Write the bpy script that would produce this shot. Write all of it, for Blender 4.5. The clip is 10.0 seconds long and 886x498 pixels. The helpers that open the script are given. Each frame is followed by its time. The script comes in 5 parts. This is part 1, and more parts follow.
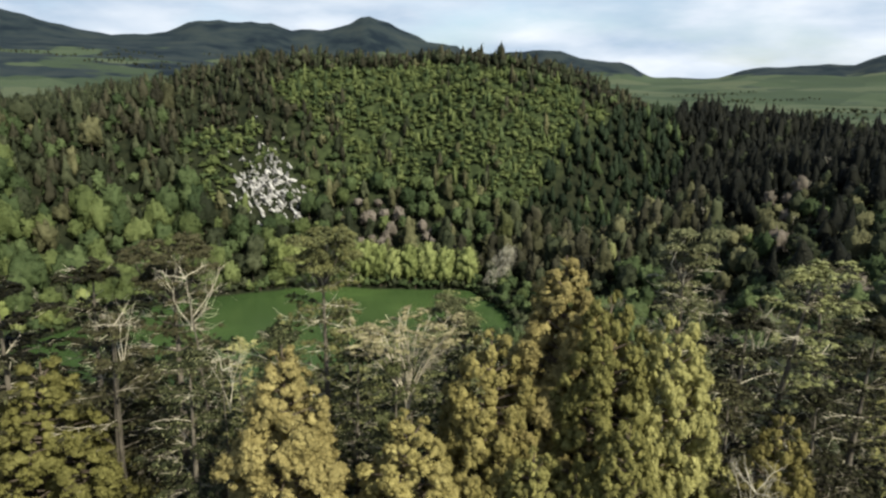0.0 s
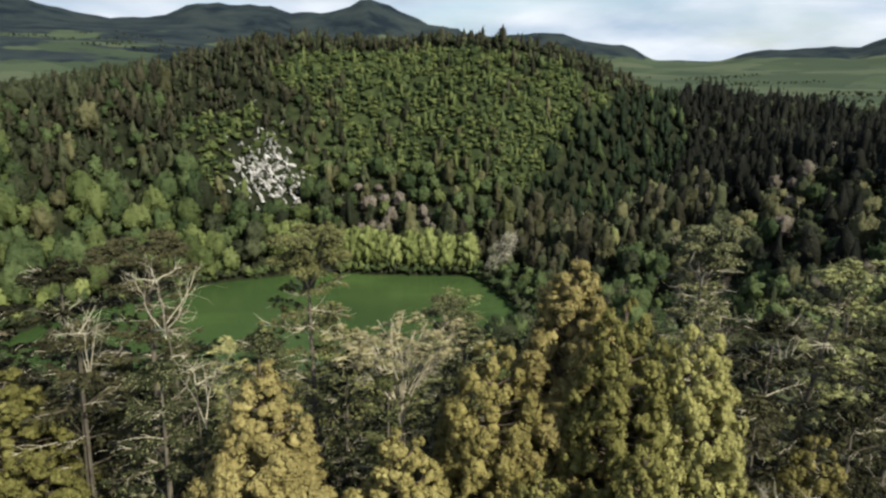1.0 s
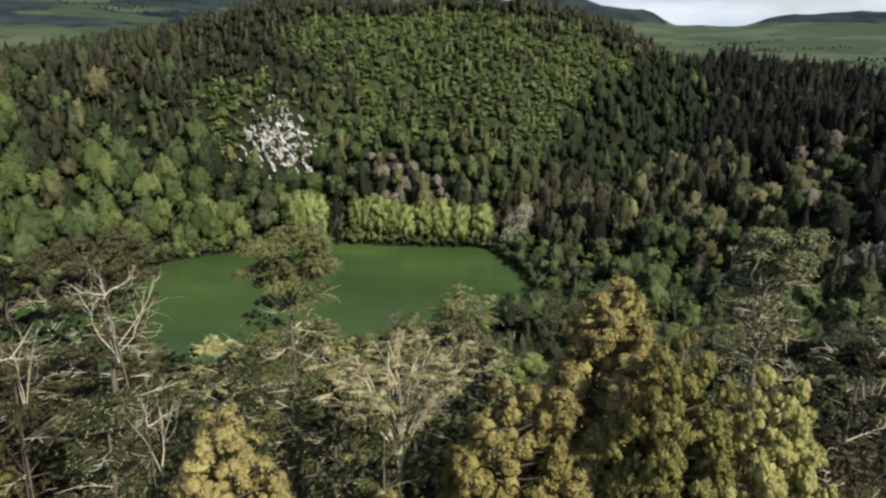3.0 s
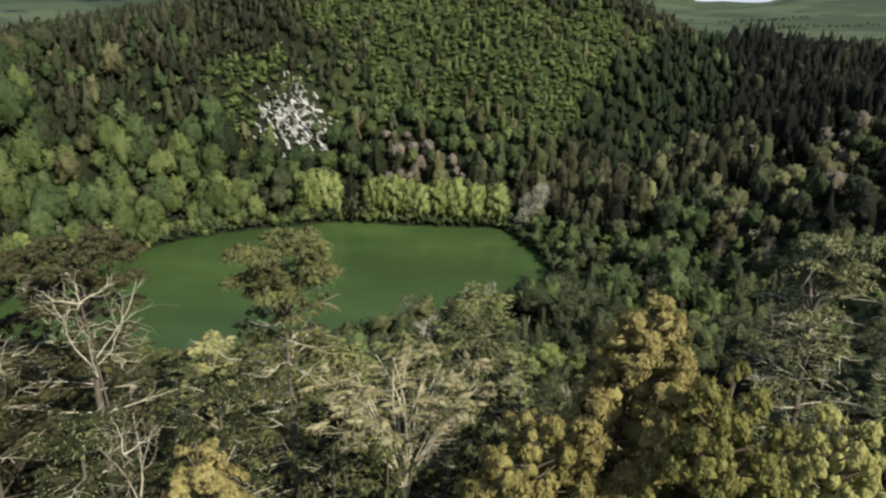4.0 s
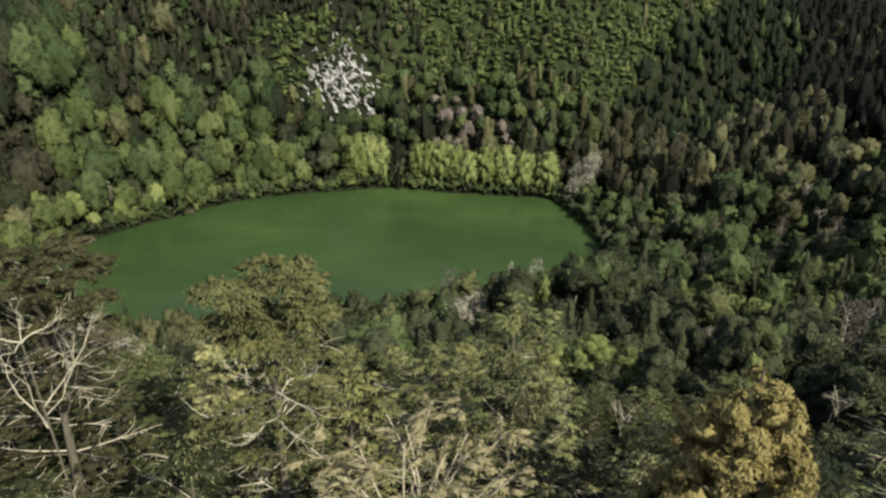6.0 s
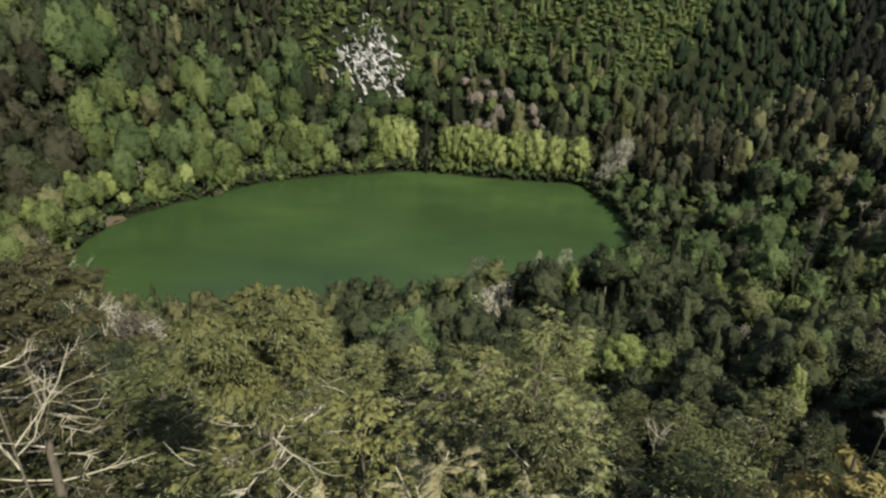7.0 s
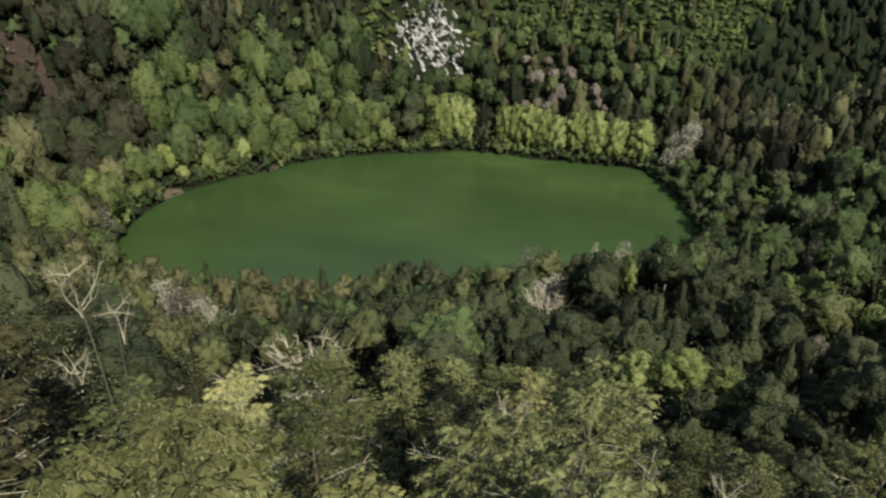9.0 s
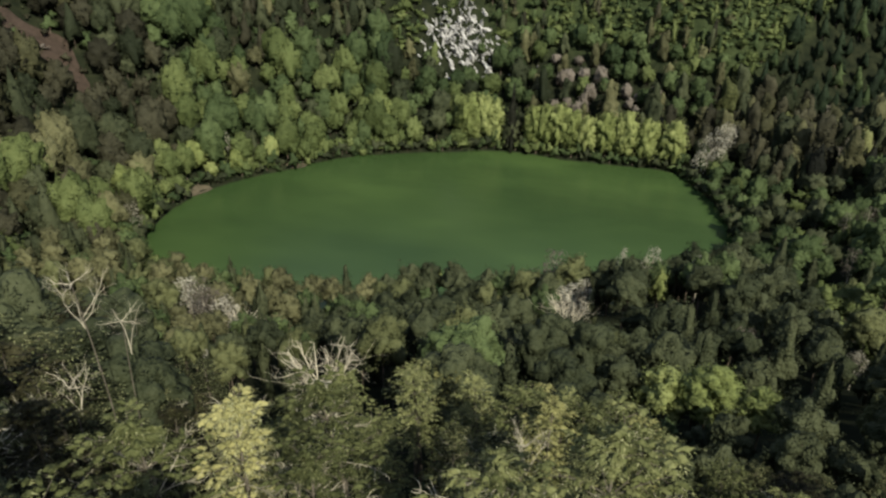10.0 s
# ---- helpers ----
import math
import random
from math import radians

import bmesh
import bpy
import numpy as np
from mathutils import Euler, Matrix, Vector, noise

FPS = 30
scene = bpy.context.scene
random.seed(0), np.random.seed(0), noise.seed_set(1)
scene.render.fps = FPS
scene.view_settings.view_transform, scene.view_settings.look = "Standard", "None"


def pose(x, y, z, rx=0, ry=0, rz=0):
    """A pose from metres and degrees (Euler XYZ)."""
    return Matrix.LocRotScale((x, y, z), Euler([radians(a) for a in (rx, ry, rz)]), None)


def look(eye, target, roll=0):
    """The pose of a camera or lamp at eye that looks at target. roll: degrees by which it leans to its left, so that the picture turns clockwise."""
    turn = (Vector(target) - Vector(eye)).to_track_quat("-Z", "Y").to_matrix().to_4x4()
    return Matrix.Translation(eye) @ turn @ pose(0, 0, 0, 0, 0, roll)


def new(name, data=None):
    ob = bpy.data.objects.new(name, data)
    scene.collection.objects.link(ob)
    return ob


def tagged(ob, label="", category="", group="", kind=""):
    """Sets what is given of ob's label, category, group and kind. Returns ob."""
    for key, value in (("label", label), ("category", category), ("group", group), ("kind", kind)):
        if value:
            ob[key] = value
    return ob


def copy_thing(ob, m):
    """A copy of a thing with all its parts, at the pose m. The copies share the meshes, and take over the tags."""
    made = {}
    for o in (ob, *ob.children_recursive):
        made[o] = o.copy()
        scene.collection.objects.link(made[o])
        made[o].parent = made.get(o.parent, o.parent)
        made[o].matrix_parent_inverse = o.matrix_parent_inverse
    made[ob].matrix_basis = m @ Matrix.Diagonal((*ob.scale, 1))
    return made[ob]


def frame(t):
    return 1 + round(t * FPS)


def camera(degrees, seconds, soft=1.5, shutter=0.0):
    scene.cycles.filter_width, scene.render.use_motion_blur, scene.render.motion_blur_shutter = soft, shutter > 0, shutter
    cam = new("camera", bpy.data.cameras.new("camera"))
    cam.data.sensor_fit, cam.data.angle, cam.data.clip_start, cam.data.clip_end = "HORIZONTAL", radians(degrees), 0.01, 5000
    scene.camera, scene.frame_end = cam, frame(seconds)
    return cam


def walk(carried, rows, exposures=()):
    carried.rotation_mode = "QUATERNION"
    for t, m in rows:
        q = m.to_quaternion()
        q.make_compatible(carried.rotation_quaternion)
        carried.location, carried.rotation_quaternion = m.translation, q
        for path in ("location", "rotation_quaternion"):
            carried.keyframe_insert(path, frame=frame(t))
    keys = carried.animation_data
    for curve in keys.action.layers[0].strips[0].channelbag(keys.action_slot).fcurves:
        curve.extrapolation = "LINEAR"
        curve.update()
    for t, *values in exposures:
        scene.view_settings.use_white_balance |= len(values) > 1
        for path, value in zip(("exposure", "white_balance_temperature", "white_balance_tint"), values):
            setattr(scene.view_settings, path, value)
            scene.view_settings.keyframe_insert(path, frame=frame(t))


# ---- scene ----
cam = camera(66.0, 10.0, soft=2.45)
PATH = [
    (0, (-0.298, 0.74, 101.203), (-0.246, 2.687, 100.749), 0.3),
    (0.5, (-0.172, 2.298, 101.213), (-0.121, 4.24, 100.74), 0.3),
    (1, (-0.003, 3.951, 101.206), (0.045, 5.888, 100.707), 0.2),
    (1.5, (0.128, 5.434, 101.216), (0.171, 7.364, 100.694), 0.2),
    (2, (0.22, 7.013, 101.251), (0.255, 8.935, 100.702), 0.2),
    (2.2, (0.238, 7.589, 101.126), (0.268, 9.511, 100.576), 0.2),
    (3.5, (0.41, 11.542, 101.367), (0.397, 13.442, 100.742), 0.3),
    (4, (0.434, 13.065, 101.379), (0.397, 14.956, 100.728), 0.4),
    (4.5, (0.5, 14.46, 101.421), (0.433, 16.341, 100.746), 0.4),
    (5, (0.565, 16.001, 101.46), (0.465, 17.871, 100.759), 0.5),
    (5.5, (0.672, 17.421, 101.487), (0.538, 19.281, 100.763), 0.5),
    (5.7, (0.711, 18.05, 101.466), (0.563, 19.904, 100.732), 0.5),
    (7, (0.568, 21.932, 101.597), (0.32, 23.749, 100.799), 0.6),
    (7.5, (0.541, 23.327, 101.655), (0.257, 25.129, 100.836), 0.6),
    (8, (0.489, 24.771, 101.597), (0.165, 26.558, 100.758), 0.6),
    (8.5, (0.488, 26.287, 101.581), (0.127, 28.06, 100.729), 0.6),
    (9, (0.545, 27.835, 101.538), (0.144, 29.595, 100.677), 0.5),
    (9.5, (0.584, 29.18, 101.485), (0.146, 30.929, 100.619), 0.4),
    (10, (0.54, 30.524, 101.432), (0.063, 32.261, 100.565), 0.4),
]
walk(cam, [(t, look(eye, target, roll)) for t, eye, target, roll in PATH], [(0.0, 0.76), (1.2, 0.69), (5.0, 0.64), (7.5, 0.555), (10.0, 0.49)])

# ---- sky, sun, exposure ----
SUN_DIR = Vector((0.52, -0.58, 0.64)).normalized()
world = bpy.data.worlds.new("sky")
scene.world = world
world.use_nodes = True
wn, wl = world.node_tree.nodes, world.node_tree.links
wn.clear()
sky = wn.new("ShaderNodeTexSky")
sky.sky_type, sky.sun_disc = "NISHITA", False
sky.sun_elevation = math.asin(SUN_DIR.z)
sky.sun_rotation = math.atan2(SUN_DIR.x, SUN_DIR.y)
sky.altitude, sky.dust_density, sky.ozone_density = 500, 1.5, 1.5
wcoord = wn.new("ShaderNodeTexCoord")
wmap = wn.new("ShaderNodeMapping")
wmap.inputs["Scale"].default_value = (1.6, 1.6, 5.5)
wmap.inputs["Location"].default_value = (0.35, 0.1, 0.2)
wnoise = wn.new("ShaderNodeTexNoise")
wnoise.inputs["Scale"].default_value, wnoise.inputs["Detail"].default_value = 1.7, 6.0
wnoise.inputs["Roughness"].default_value = 0.55
wramp = wn.new("ShaderNodeValToRGB")
wramp.color_ramp.elements[0].position, wramp.color_ramp.elements[1].position = 0.30, 0.52
wnoise2 = wn.new("ShaderNodeTexNoise")
wnoise2.inputs["Scale"].default_value, wnoise2.inputs["Detail"].default_value = 3.1, 5.0
wramp2 = wn.new("ShaderNodeValToRGB")
wramp2.color_ramp.elements[0].position, wramp2.color_ramp.elements[1].position = 0.35, 0.65
wramp2.color_ramp.elements[0].color = (3.4, 4.3, 5.4, 1)
wramp2.color_ramp.elements[1].color = (6.4, 6.8, 7.3, 1)
wmix = wn.new("ShaderNodeMix")
wmix.data_type = "RGBA"
wback, wout = wn.new("ShaderNodeBackground"), wn.new("ShaderNodeOutputWorld")
wback.inputs["Strength"].default_value = 0.088
wl.new(wcoord.outputs["Generated"], wmap.inputs["Vector"])
wl.new(wmap.outputs["Vector"], wnoise.inputs["Vector"])
wl.new(wmap.outputs["Vector"], wnoise2.inputs["Vector"])
wl.new(wnoise.outputs["Fac"], wramp.inputs["Fac"])
wl.new(wnoise2.outputs["Fac"], wramp2.inputs["Fac"])
wsep = wn.new("ShaderNodeSeparateXYZ")
wl.new(wcoord.outputs["Generated"], wsep.inputs["Vector"])
wband = wn.new("ShaderNodeMapRange")
wband.interpolation_type = "SMOOTHSTEP"
wband.inputs["From Min"].default_value, wband.inputs["From Max"].default_value = 0.22, 0.62
wband.inputs["To Min"].default_value, wband.inputs["To Max"].default_value = 1.0, 0.25
wl.new(wsep.outputs["Z"], wband.inputs["Value"])
wcover = wn.new("ShaderNodeMath")
wcover.operation = "MULTIPLY"
wl.new(wramp.outputs["Color"], wcover.inputs[0])
wl.new(wband.outputs["Result"], wcover.inputs[1])
wl.new(wcover.outputs[0], wmix.inputs["Factor"])
wl.new(sky.outputs["Color"], wmix.inputs["A"])
wl.new(wramp2.outputs["Color"], wmix.inputs["B"])
wl.new(wmix.outputs["Result"], wback.inputs["Color"])
wl.new(wback.outputs["Background"], wout.inputs["Surface"])

sun_data = bpy.data.lights.new("sun", "SUN")
sun_data.energy, sun_data.angle, sun_data.color = 4.5, radians(0.6), (0.99, 0.945, 0.77)
sun = new("sun", sun_data)
sun.matrix_world = look((0, 0, 0), tuple(-SUN_DIR))


# ---- materials ----
def base_material(name, rough=0.7, spec=0.2):
    mat = bpy.data.materials.new(name)
    mat.use_nodes = True
    bsdf = mat.node_tree.nodes["Principled BSDF"]
    bsdf.inputs["Roughness"].default_value = rough
    bsdf.inputs["Specular IOR Level"].default_value = spec
    return mat, mat.node_tree.nodes, mat.node_tree.links, bsdf


def ramp_node(nodes, stops):
    node = nodes.new("ShaderNodeValToRGB")
    els = node.color_ramp.elements
    while len(els) < len(stops):
        els.new(0.5)
    for el, (at, col) in zip(els, stops):
        el.position, el.color = at, (*col, 1)
    return node


def math_node(nodes, links, op, a, b):
    node = nodes.new("ShaderNodeMath")
    node.operation = op
    for k, v in enumerate((a, b)):
        if isinstance(v, (int, float)):
            node.inputs[k].default_value = v
        else:
            links.new(v, node.inputs[k])
    return node.outputs[0]


def leaf_material(name, dark, mid, light, through_light=0.22, rough=0.6, grey=0.12, own=0.30, grain=1.1, mottle=0.75, relief=0.8):
    """Foliage: tone drifts over each crown and from tree to tree, and a little from leaf to leaf."""
    dark, mid, light = (tuple((1 - grey) * c + grey * (0.3 * t[0] + 0.6 * t[1] + 0.1 * t[2]) for c in t) for t in (dark, mid, light))
    mat, n, l, bsdf = base_material(name, rough, 0.08)
    geo, info, att = n.new("ShaderNodeNewGeometry"), n.new("ShaderNodeObjectInfo"), n.new("ShaderNodeAttribute")
    att.attribute_name = "tint"
    tree = math_node(n, l, "FRACT", math_node(n, l, "ADD", info.outputs["Random"], att.outputs["Fac"]), 0)
    v = math_node(n, l, "ADD", math_node(n, l, "MULTIPLY", geo.outputs["Random Per Island"], own), math_node(n, l, "MULTIPLY", tree, 0.62))
    v = math_node(n, l, "ADD", v, 0.5 * (0.38 - own))
    co, no, fine = n.new("ShaderNodeTexCoord"), n.new("ShaderNodeTexNoise"), n.new("ShaderNodeTexNoise")
    no.inputs["Scale"].default_value, no.inputs["Detail"].default_value, no.inputs["Roughness"].default_value = grain, 3, 0.6
    fine.inputs["Scale"].default_value, fine.inputs["Detail"].default_value = grain * 3.4, 2
    l.new(co.outputs["Object"], no.inputs["Vector"])
    l.new(co.outputs["Object"], fine.inputs["Vector"])
    v = math_node(n, l, "ADD", v, math_node(n, l, "MULTIPLY", math_node(n, l, "SUBTRACT", no.outputs["Fac"], 0.5), mottle))
    ramp = ramp_node(n, [(0.08, dark), (0.5, mid), (0.92, light)])
    l.new(v, ramp.inputs["Fac"])
    l.new(ramp.outputs["Color"], bsdf.inputs["Base Color"])
    bp = n.new("ShaderNodeBump")
    bp.inputs["Strength"].default_value, bp.inputs["Distance"].default_value = relief, 0.35 / grain
    l.new(fine.outputs["Fac"], bp.inputs["Height"])
    l.new(bp.outputs["Normal"], bsdf.inputs["Normal"])
    if through_light:
        tr, mix = n.new("ShaderNodeBsdfTranslucent"), n.new("ShaderNodeMixShader")
        mix.inputs[0].default_value = through_light
        l.new(ramp.outputs["Color"], tr.inputs["Color"])
        l.new(bsdf.outputs[0], mix.inputs[1])
        l.new(tr.outputs[0], mix.inputs[2])
        l.new(mix.outputs[0], n["Material Output"].inputs["Surface"])
    return mat


def noisy_material(name, stops, scale=4.0, rough=0.8, bump=0.3, stretch=(1, 1, 1), spec=0.2):
    mat, n, l, bsdf = base_material(name, rough, spec)
    co, mp, no, no2 = n.new("ShaderNodeTexCoord"), n.new("ShaderNodeMapping"), n.new("ShaderNodeTexNoise"), n.new("ShaderNodeTexNoise")
    mp.inputs["Scale"].default_value = stretch
    no.inputs["Scale"].default_value, no.inputs["Detail"].default_value = scale, 6
    no2.inputs["Scale"].default_value, no2.inputs["Detail"].default_value = scale * 0.17, 3
    l.new(co.outputs["Object"], mp.inputs["Vector"])
    l.new(mp.outputs["Vector"], no.inputs["Vector"])
    l.new(mp.outputs["Vector"], no2.inputs["Vector"])
    v = math_node(n, l, "ADD", math_node(n, l, "MULTIPLY", no.outputs["Fac"], 0.6), math_node(n, l, "MULTIPLY", no2.outputs["Fac"], 0.4))
    ramp = ramp_node(n, stops)
    l.new(v, ramp.inputs["Fac"])
    l.new(ramp.outputs["Color"], bsdf.inputs["Base Color"])
    bp = n.new("ShaderNodeBump")
    bp.inputs["Strength"].default_value = bump
    l.new(no.outputs["Fac"], bp.inputs["Height"])
    l.new(bp.outputs["Normal"], bsdf.inputs["Normal"])
    return mat


M_GOLD = leaf_material("golden_foliage", (0.145, 0.129, 0.038), (0.342, 0.294, 0.105), (0.555, 0.49, 0.205), 0.28, grey=0.04, own=0.26, grain=0.9, mottle=0.8)
M_BRONZE = leaf_material("bronze_cedar_foliage", (0.100, 0.080, 0.026), (0.246, 0.205, 0.076), (0.44, 0.376, 0.152), 0.28, grey=0.04, own=0.26, grain=0.9, mottle=0.8)
M_GOLDGREEN = leaf_material("green_gold_foliage", (0.120, 0.114, 0.033), (0.262, 0.248, 0.080), (0.45, 0.427, 0.162), 0.28, grey=0.04, own=0.26, grain=0.9, mottle=0.8)
# low dark end and strong mottle paint in shaded gaps between the sprays
M_OLIVE = leaf_material("olive_foliage", (0.028, 0.033, 0.011), (0.098, 0.111, 0.036), (0.215, 0.224, 0.080), own=0.22, grain=0.8, mottle=1.0)
M_SAGE = leaf_material("dull_olive_foliage", (0.032, 0.038, 0.015), (0.068, 0.078, 0.030), (0.125, 0.136, 0.052), own=0.5, grain=0.6, mottle=0.9)
M_FLAT = leaf_material("golden_olive_sprays", (0.055, 0.057, 0.019), (0.190, 0.188, 0.058), (0.40, 0.375, 0.135), own=0.22, grain=0.8, mottle=1.0)
# dark end near black: gap shade within the crown is mixed into the mottle
M_CYPRESS = leaf_material("cypress_foliage", (0.008, 0.010, 0.0045), (0.040, 0.046, 0.018), (0.135, 0.138, 0.058), own=0.22, grain=0.8, mottle=1.1)
# browner, darker cypress foliage, with the shade of the slope's sides in its colour
M_DUSK = leaf_material("shaded_brownish_cypress_foliage", (0.006, 0.006, 0.003), (0.024, 0.023, 0.010), (0.068, 0.063, 0.028), own=0.22, grain=0.8, mottle=1.1)
M_DARK = leaf_material("dark_evergreen_foliage", (0.019, 0.025, 0.012), (0.037, 0.046, 0.022), (0.070, 0.081, 0.038), grain=0.5, own=0.56, mottle=0.95)
M_LIME = leaf_material("fresh_green_foliage", (0.11, 0.138, 0.036), (0.175, 0.21, 0.056), (0.26, 0.29, 0.092), grain=0.5)
M_MID = leaf_material("mid_green_foliage", (0.0279, 0.0446, 0.0177), (0.0539, 0.0781, 0.0298), (0.093, 0.126, 0.0484), grey=0.05, grain=0.35, own=0.56, mottle=0.95)
M_SCRUB = leaf_material("scrub_foliage", (0.0539, 0.0728, 0.0234), (0.0893, 0.115, 0.0369), (0.132, 0.16, 0.054), grey=0.06, grain=0.3, own=0.56, mottle=0.95)
# near-black conifer greens: the right slope's cloud shade is put into both colours
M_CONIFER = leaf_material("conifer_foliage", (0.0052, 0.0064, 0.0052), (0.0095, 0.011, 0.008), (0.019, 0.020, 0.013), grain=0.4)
M_VALLEY = leaf_material("shaded_valley_conifer_foliage", (0.010, 0.017, 0.009), (0.016, 0.028, 0.013), (0.026, 0.041, 0.019), grain=0.4)
M_BROWN = leaf_material("brown_foliage", (0.0243, 0.024, 0.0144), (0.0418, 0.0408, 0.0232), (0.0684, 0.0656, 0.0368), grain=0.4, own=0.56, mottle=0.95)
M_RUSSET = leaf_material("olive_brown_foliage", (0.046, 0.047, 0.021), (0.086, 0.086, 0.038), (0.145, 0.142, 0.062), grain=0.4, own=0.56, mottle=0.95)
M_PALE = leaf_material("pale_blossom_foliage", (0.20, 0.185, 0.135), (0.35, 0.325, 0.25), (0.54, 0.51, 0.41), own=0.5, mottle=0.6)
M_PINK = leaf_material("dry_pinkish_foliage", (0.085, 0.072, 0.056), (0.14, 0.118, 0.094), (0.21, 0.18, 0.148), own=0.3)
# pale sprays, brightened so that their colour also gives the sunlit tops
M_TIPS = leaf_material("sunlit_pale_spray_tips", (0.140, 0.155, 0.064), (0.29, 0.30, 0.128), (0.50, 0.495, 0.25), own=0.3)
M_DRYTIPS = leaf_material("bronze_dry_sprays", (0.166, 0.145, 0.0715), (0.301, 0.262, 0.137), (0.474, 0.428, 0.24), own=0.3)
M_BARK = noisy_material("bark", [(0.3, (0.055, 0.042, 0.030)), (0.7, (0.14, 0.11, 0.085))], 5, 0.9, 0.5, (1, 1, 0.2))
M_GREYBARK = noisy_material("pale_grey_bark", [(0.3, (0.23, 0.205, 0.155)), (0.7, (0.47, 0.425, 0.34))], 5, 0.85, 0.4, (1, 1, 0.25))
M_PALEWOOD = noisy_material("bleached_wood", [(0.3, (0.34, 0.305, 0.23)), (0.7, (0.62, 0.565, 0.44))], 5, 0.85, 0.3, (1, 1, 0.25))
M_LIMB = noisy_material("grey_brown_limbs", [(0.3, (0.050, 0.042, 0.032)), (0.7, (0.16, 0.14, 0.11))], 5, 0.9, 0.4, (1, 1, 0.25))
M_TWIG = noisy_material("dry_twigs", [(0.3, (0.24, 0.208, 0.15)), (0.7, (0.56, 0.50, 0.375))], 6, 0.9, 0.3)
M_ROCK = noisy_material("pale_rock", [(0.32, (0.12, 0.117, 0.10)), (0.48, (0.36, 0.35, 0.34)), (0.68, (0.58, 0.57, 0.555))], 0.9, 0.9, 0.6)
M_SAND = noisy_material("brown_bank", [(0.3, (0.055, 0.046, 0.030)), (0.7, (0.11, 0.092, 0.062))], 0.8, 0.95, 0.4)
M_EARTH = noisy_material("reddish_earth", [(0.3, (0.026, 0.019, 0.014)), (0.7, (0.062, 0.043, 0.033))], 0.5, 0.95, 0.5)

# ground: forest soil near the lake, pasture with hedges beyond
M_GROUND, gn, gl, gb = base_material("ground", 0.95, 0.05)
g_att = gn.new("ShaderNodeAttribute")
g_att.attribute_name = "meadow"
g_wood = gn.new("ShaderNodeAttribute")
g_wood.attribute_name = "woods"
g_co = gn.new("ShaderNodeTexCoord")
g_no = gn.new("ShaderNodeTexNoise")
g_no.inputs["Scale"].default_value, g_no.inputs["Detail"].default_value = 0.25, 8
g_big = gn.new("ShaderNodeTexNoise")
g_big.inputs["Scale"].default_value, g_big.inputs["Detail"].default_value = 0.006, 6
g_vor = gn.new("ShaderNodeTexVoronoi")
g_vor.inputs["Scale"].default_value = 0.0065
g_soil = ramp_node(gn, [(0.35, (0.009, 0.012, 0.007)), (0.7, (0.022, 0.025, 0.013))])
g_grass = ramp_node(gn, [(0.25, (0.036, 0.052, 0.032)), (0.55, (0.052, 0.072, 0.042)), (0.8, (0.080, 0.094, 0.057))])
# far woods: dark green shifted to blue-grey, distance haze put into the colour
g_hazed_trees = ramp_node(gn, [(0.38, (0.009, 0.015, 0.021)), (0.5, (0.020, 0.029, 0.033)), (0.62, (0.029, 0.038, 0.038))])
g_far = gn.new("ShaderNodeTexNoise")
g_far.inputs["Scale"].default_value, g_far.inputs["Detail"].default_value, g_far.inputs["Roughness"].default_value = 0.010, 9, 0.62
for src, dst in ((g_no, g_soil), (g_far, g_hazed_trees)):
    gl.new(g_co.outputs["Object"], src.inputs["Vector"])
    gl.new(src.outputs["Fac"], dst.inputs["Fac"])
gl.new(g_co.outputs["Object"], g_vor.inputs["Vector"])
gl.new(g_co.outputs["Object"], g_big.inputs["Vector"])
g_sep = gn.new("ShaderNodeSeparateColor")
gl.new(g_vor.outputs["Color"], g_sep.inputs["Color"])
gl.new(math_node(gn, gl, "ADD", math_node(gn, gl, "MULTIPLY", g_sep.outputs[0], 0.5), math_node(gn, gl, "MULTIPLY", g_no.outputs["Fac"], 0.5)), g_grass.inputs["Fac"])
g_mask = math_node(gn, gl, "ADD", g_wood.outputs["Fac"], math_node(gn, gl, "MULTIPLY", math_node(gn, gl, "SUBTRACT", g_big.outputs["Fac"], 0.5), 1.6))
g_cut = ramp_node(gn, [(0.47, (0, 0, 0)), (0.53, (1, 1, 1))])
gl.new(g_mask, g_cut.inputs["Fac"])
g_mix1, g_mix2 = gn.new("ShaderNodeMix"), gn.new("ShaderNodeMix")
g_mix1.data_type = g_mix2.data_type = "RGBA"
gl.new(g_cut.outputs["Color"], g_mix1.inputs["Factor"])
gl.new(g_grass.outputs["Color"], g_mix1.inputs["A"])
gl.new(g_hazed_trees.outputs["Color"], g_mix1.inputs["B"])
g_under = gn.new("ShaderNodeAttribute")
g_under.attribute_name = "scrub"
g_brush = ramp_node(gn, [(0.35, (0.020, 0.028, 0.012)), (0.7, (0.046, 0.060, 0.025))])
gl.new(g_no.outputs["Fac"], g_brush.inputs["Fac"])
g_mix3 = gn.new("ShaderNodeMix")
g_mix3.data_type = "RGBA"
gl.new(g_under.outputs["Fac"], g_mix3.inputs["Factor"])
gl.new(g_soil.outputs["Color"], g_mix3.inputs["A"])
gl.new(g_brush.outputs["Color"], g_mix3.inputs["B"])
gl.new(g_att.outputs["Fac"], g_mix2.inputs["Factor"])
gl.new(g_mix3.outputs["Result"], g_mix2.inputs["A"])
gl.new(g_mix1.outputs["Result"], g_mix2.inputs["B"])
gl.new(g_mix2.outputs["Result"], gb.inputs["Base Color"])

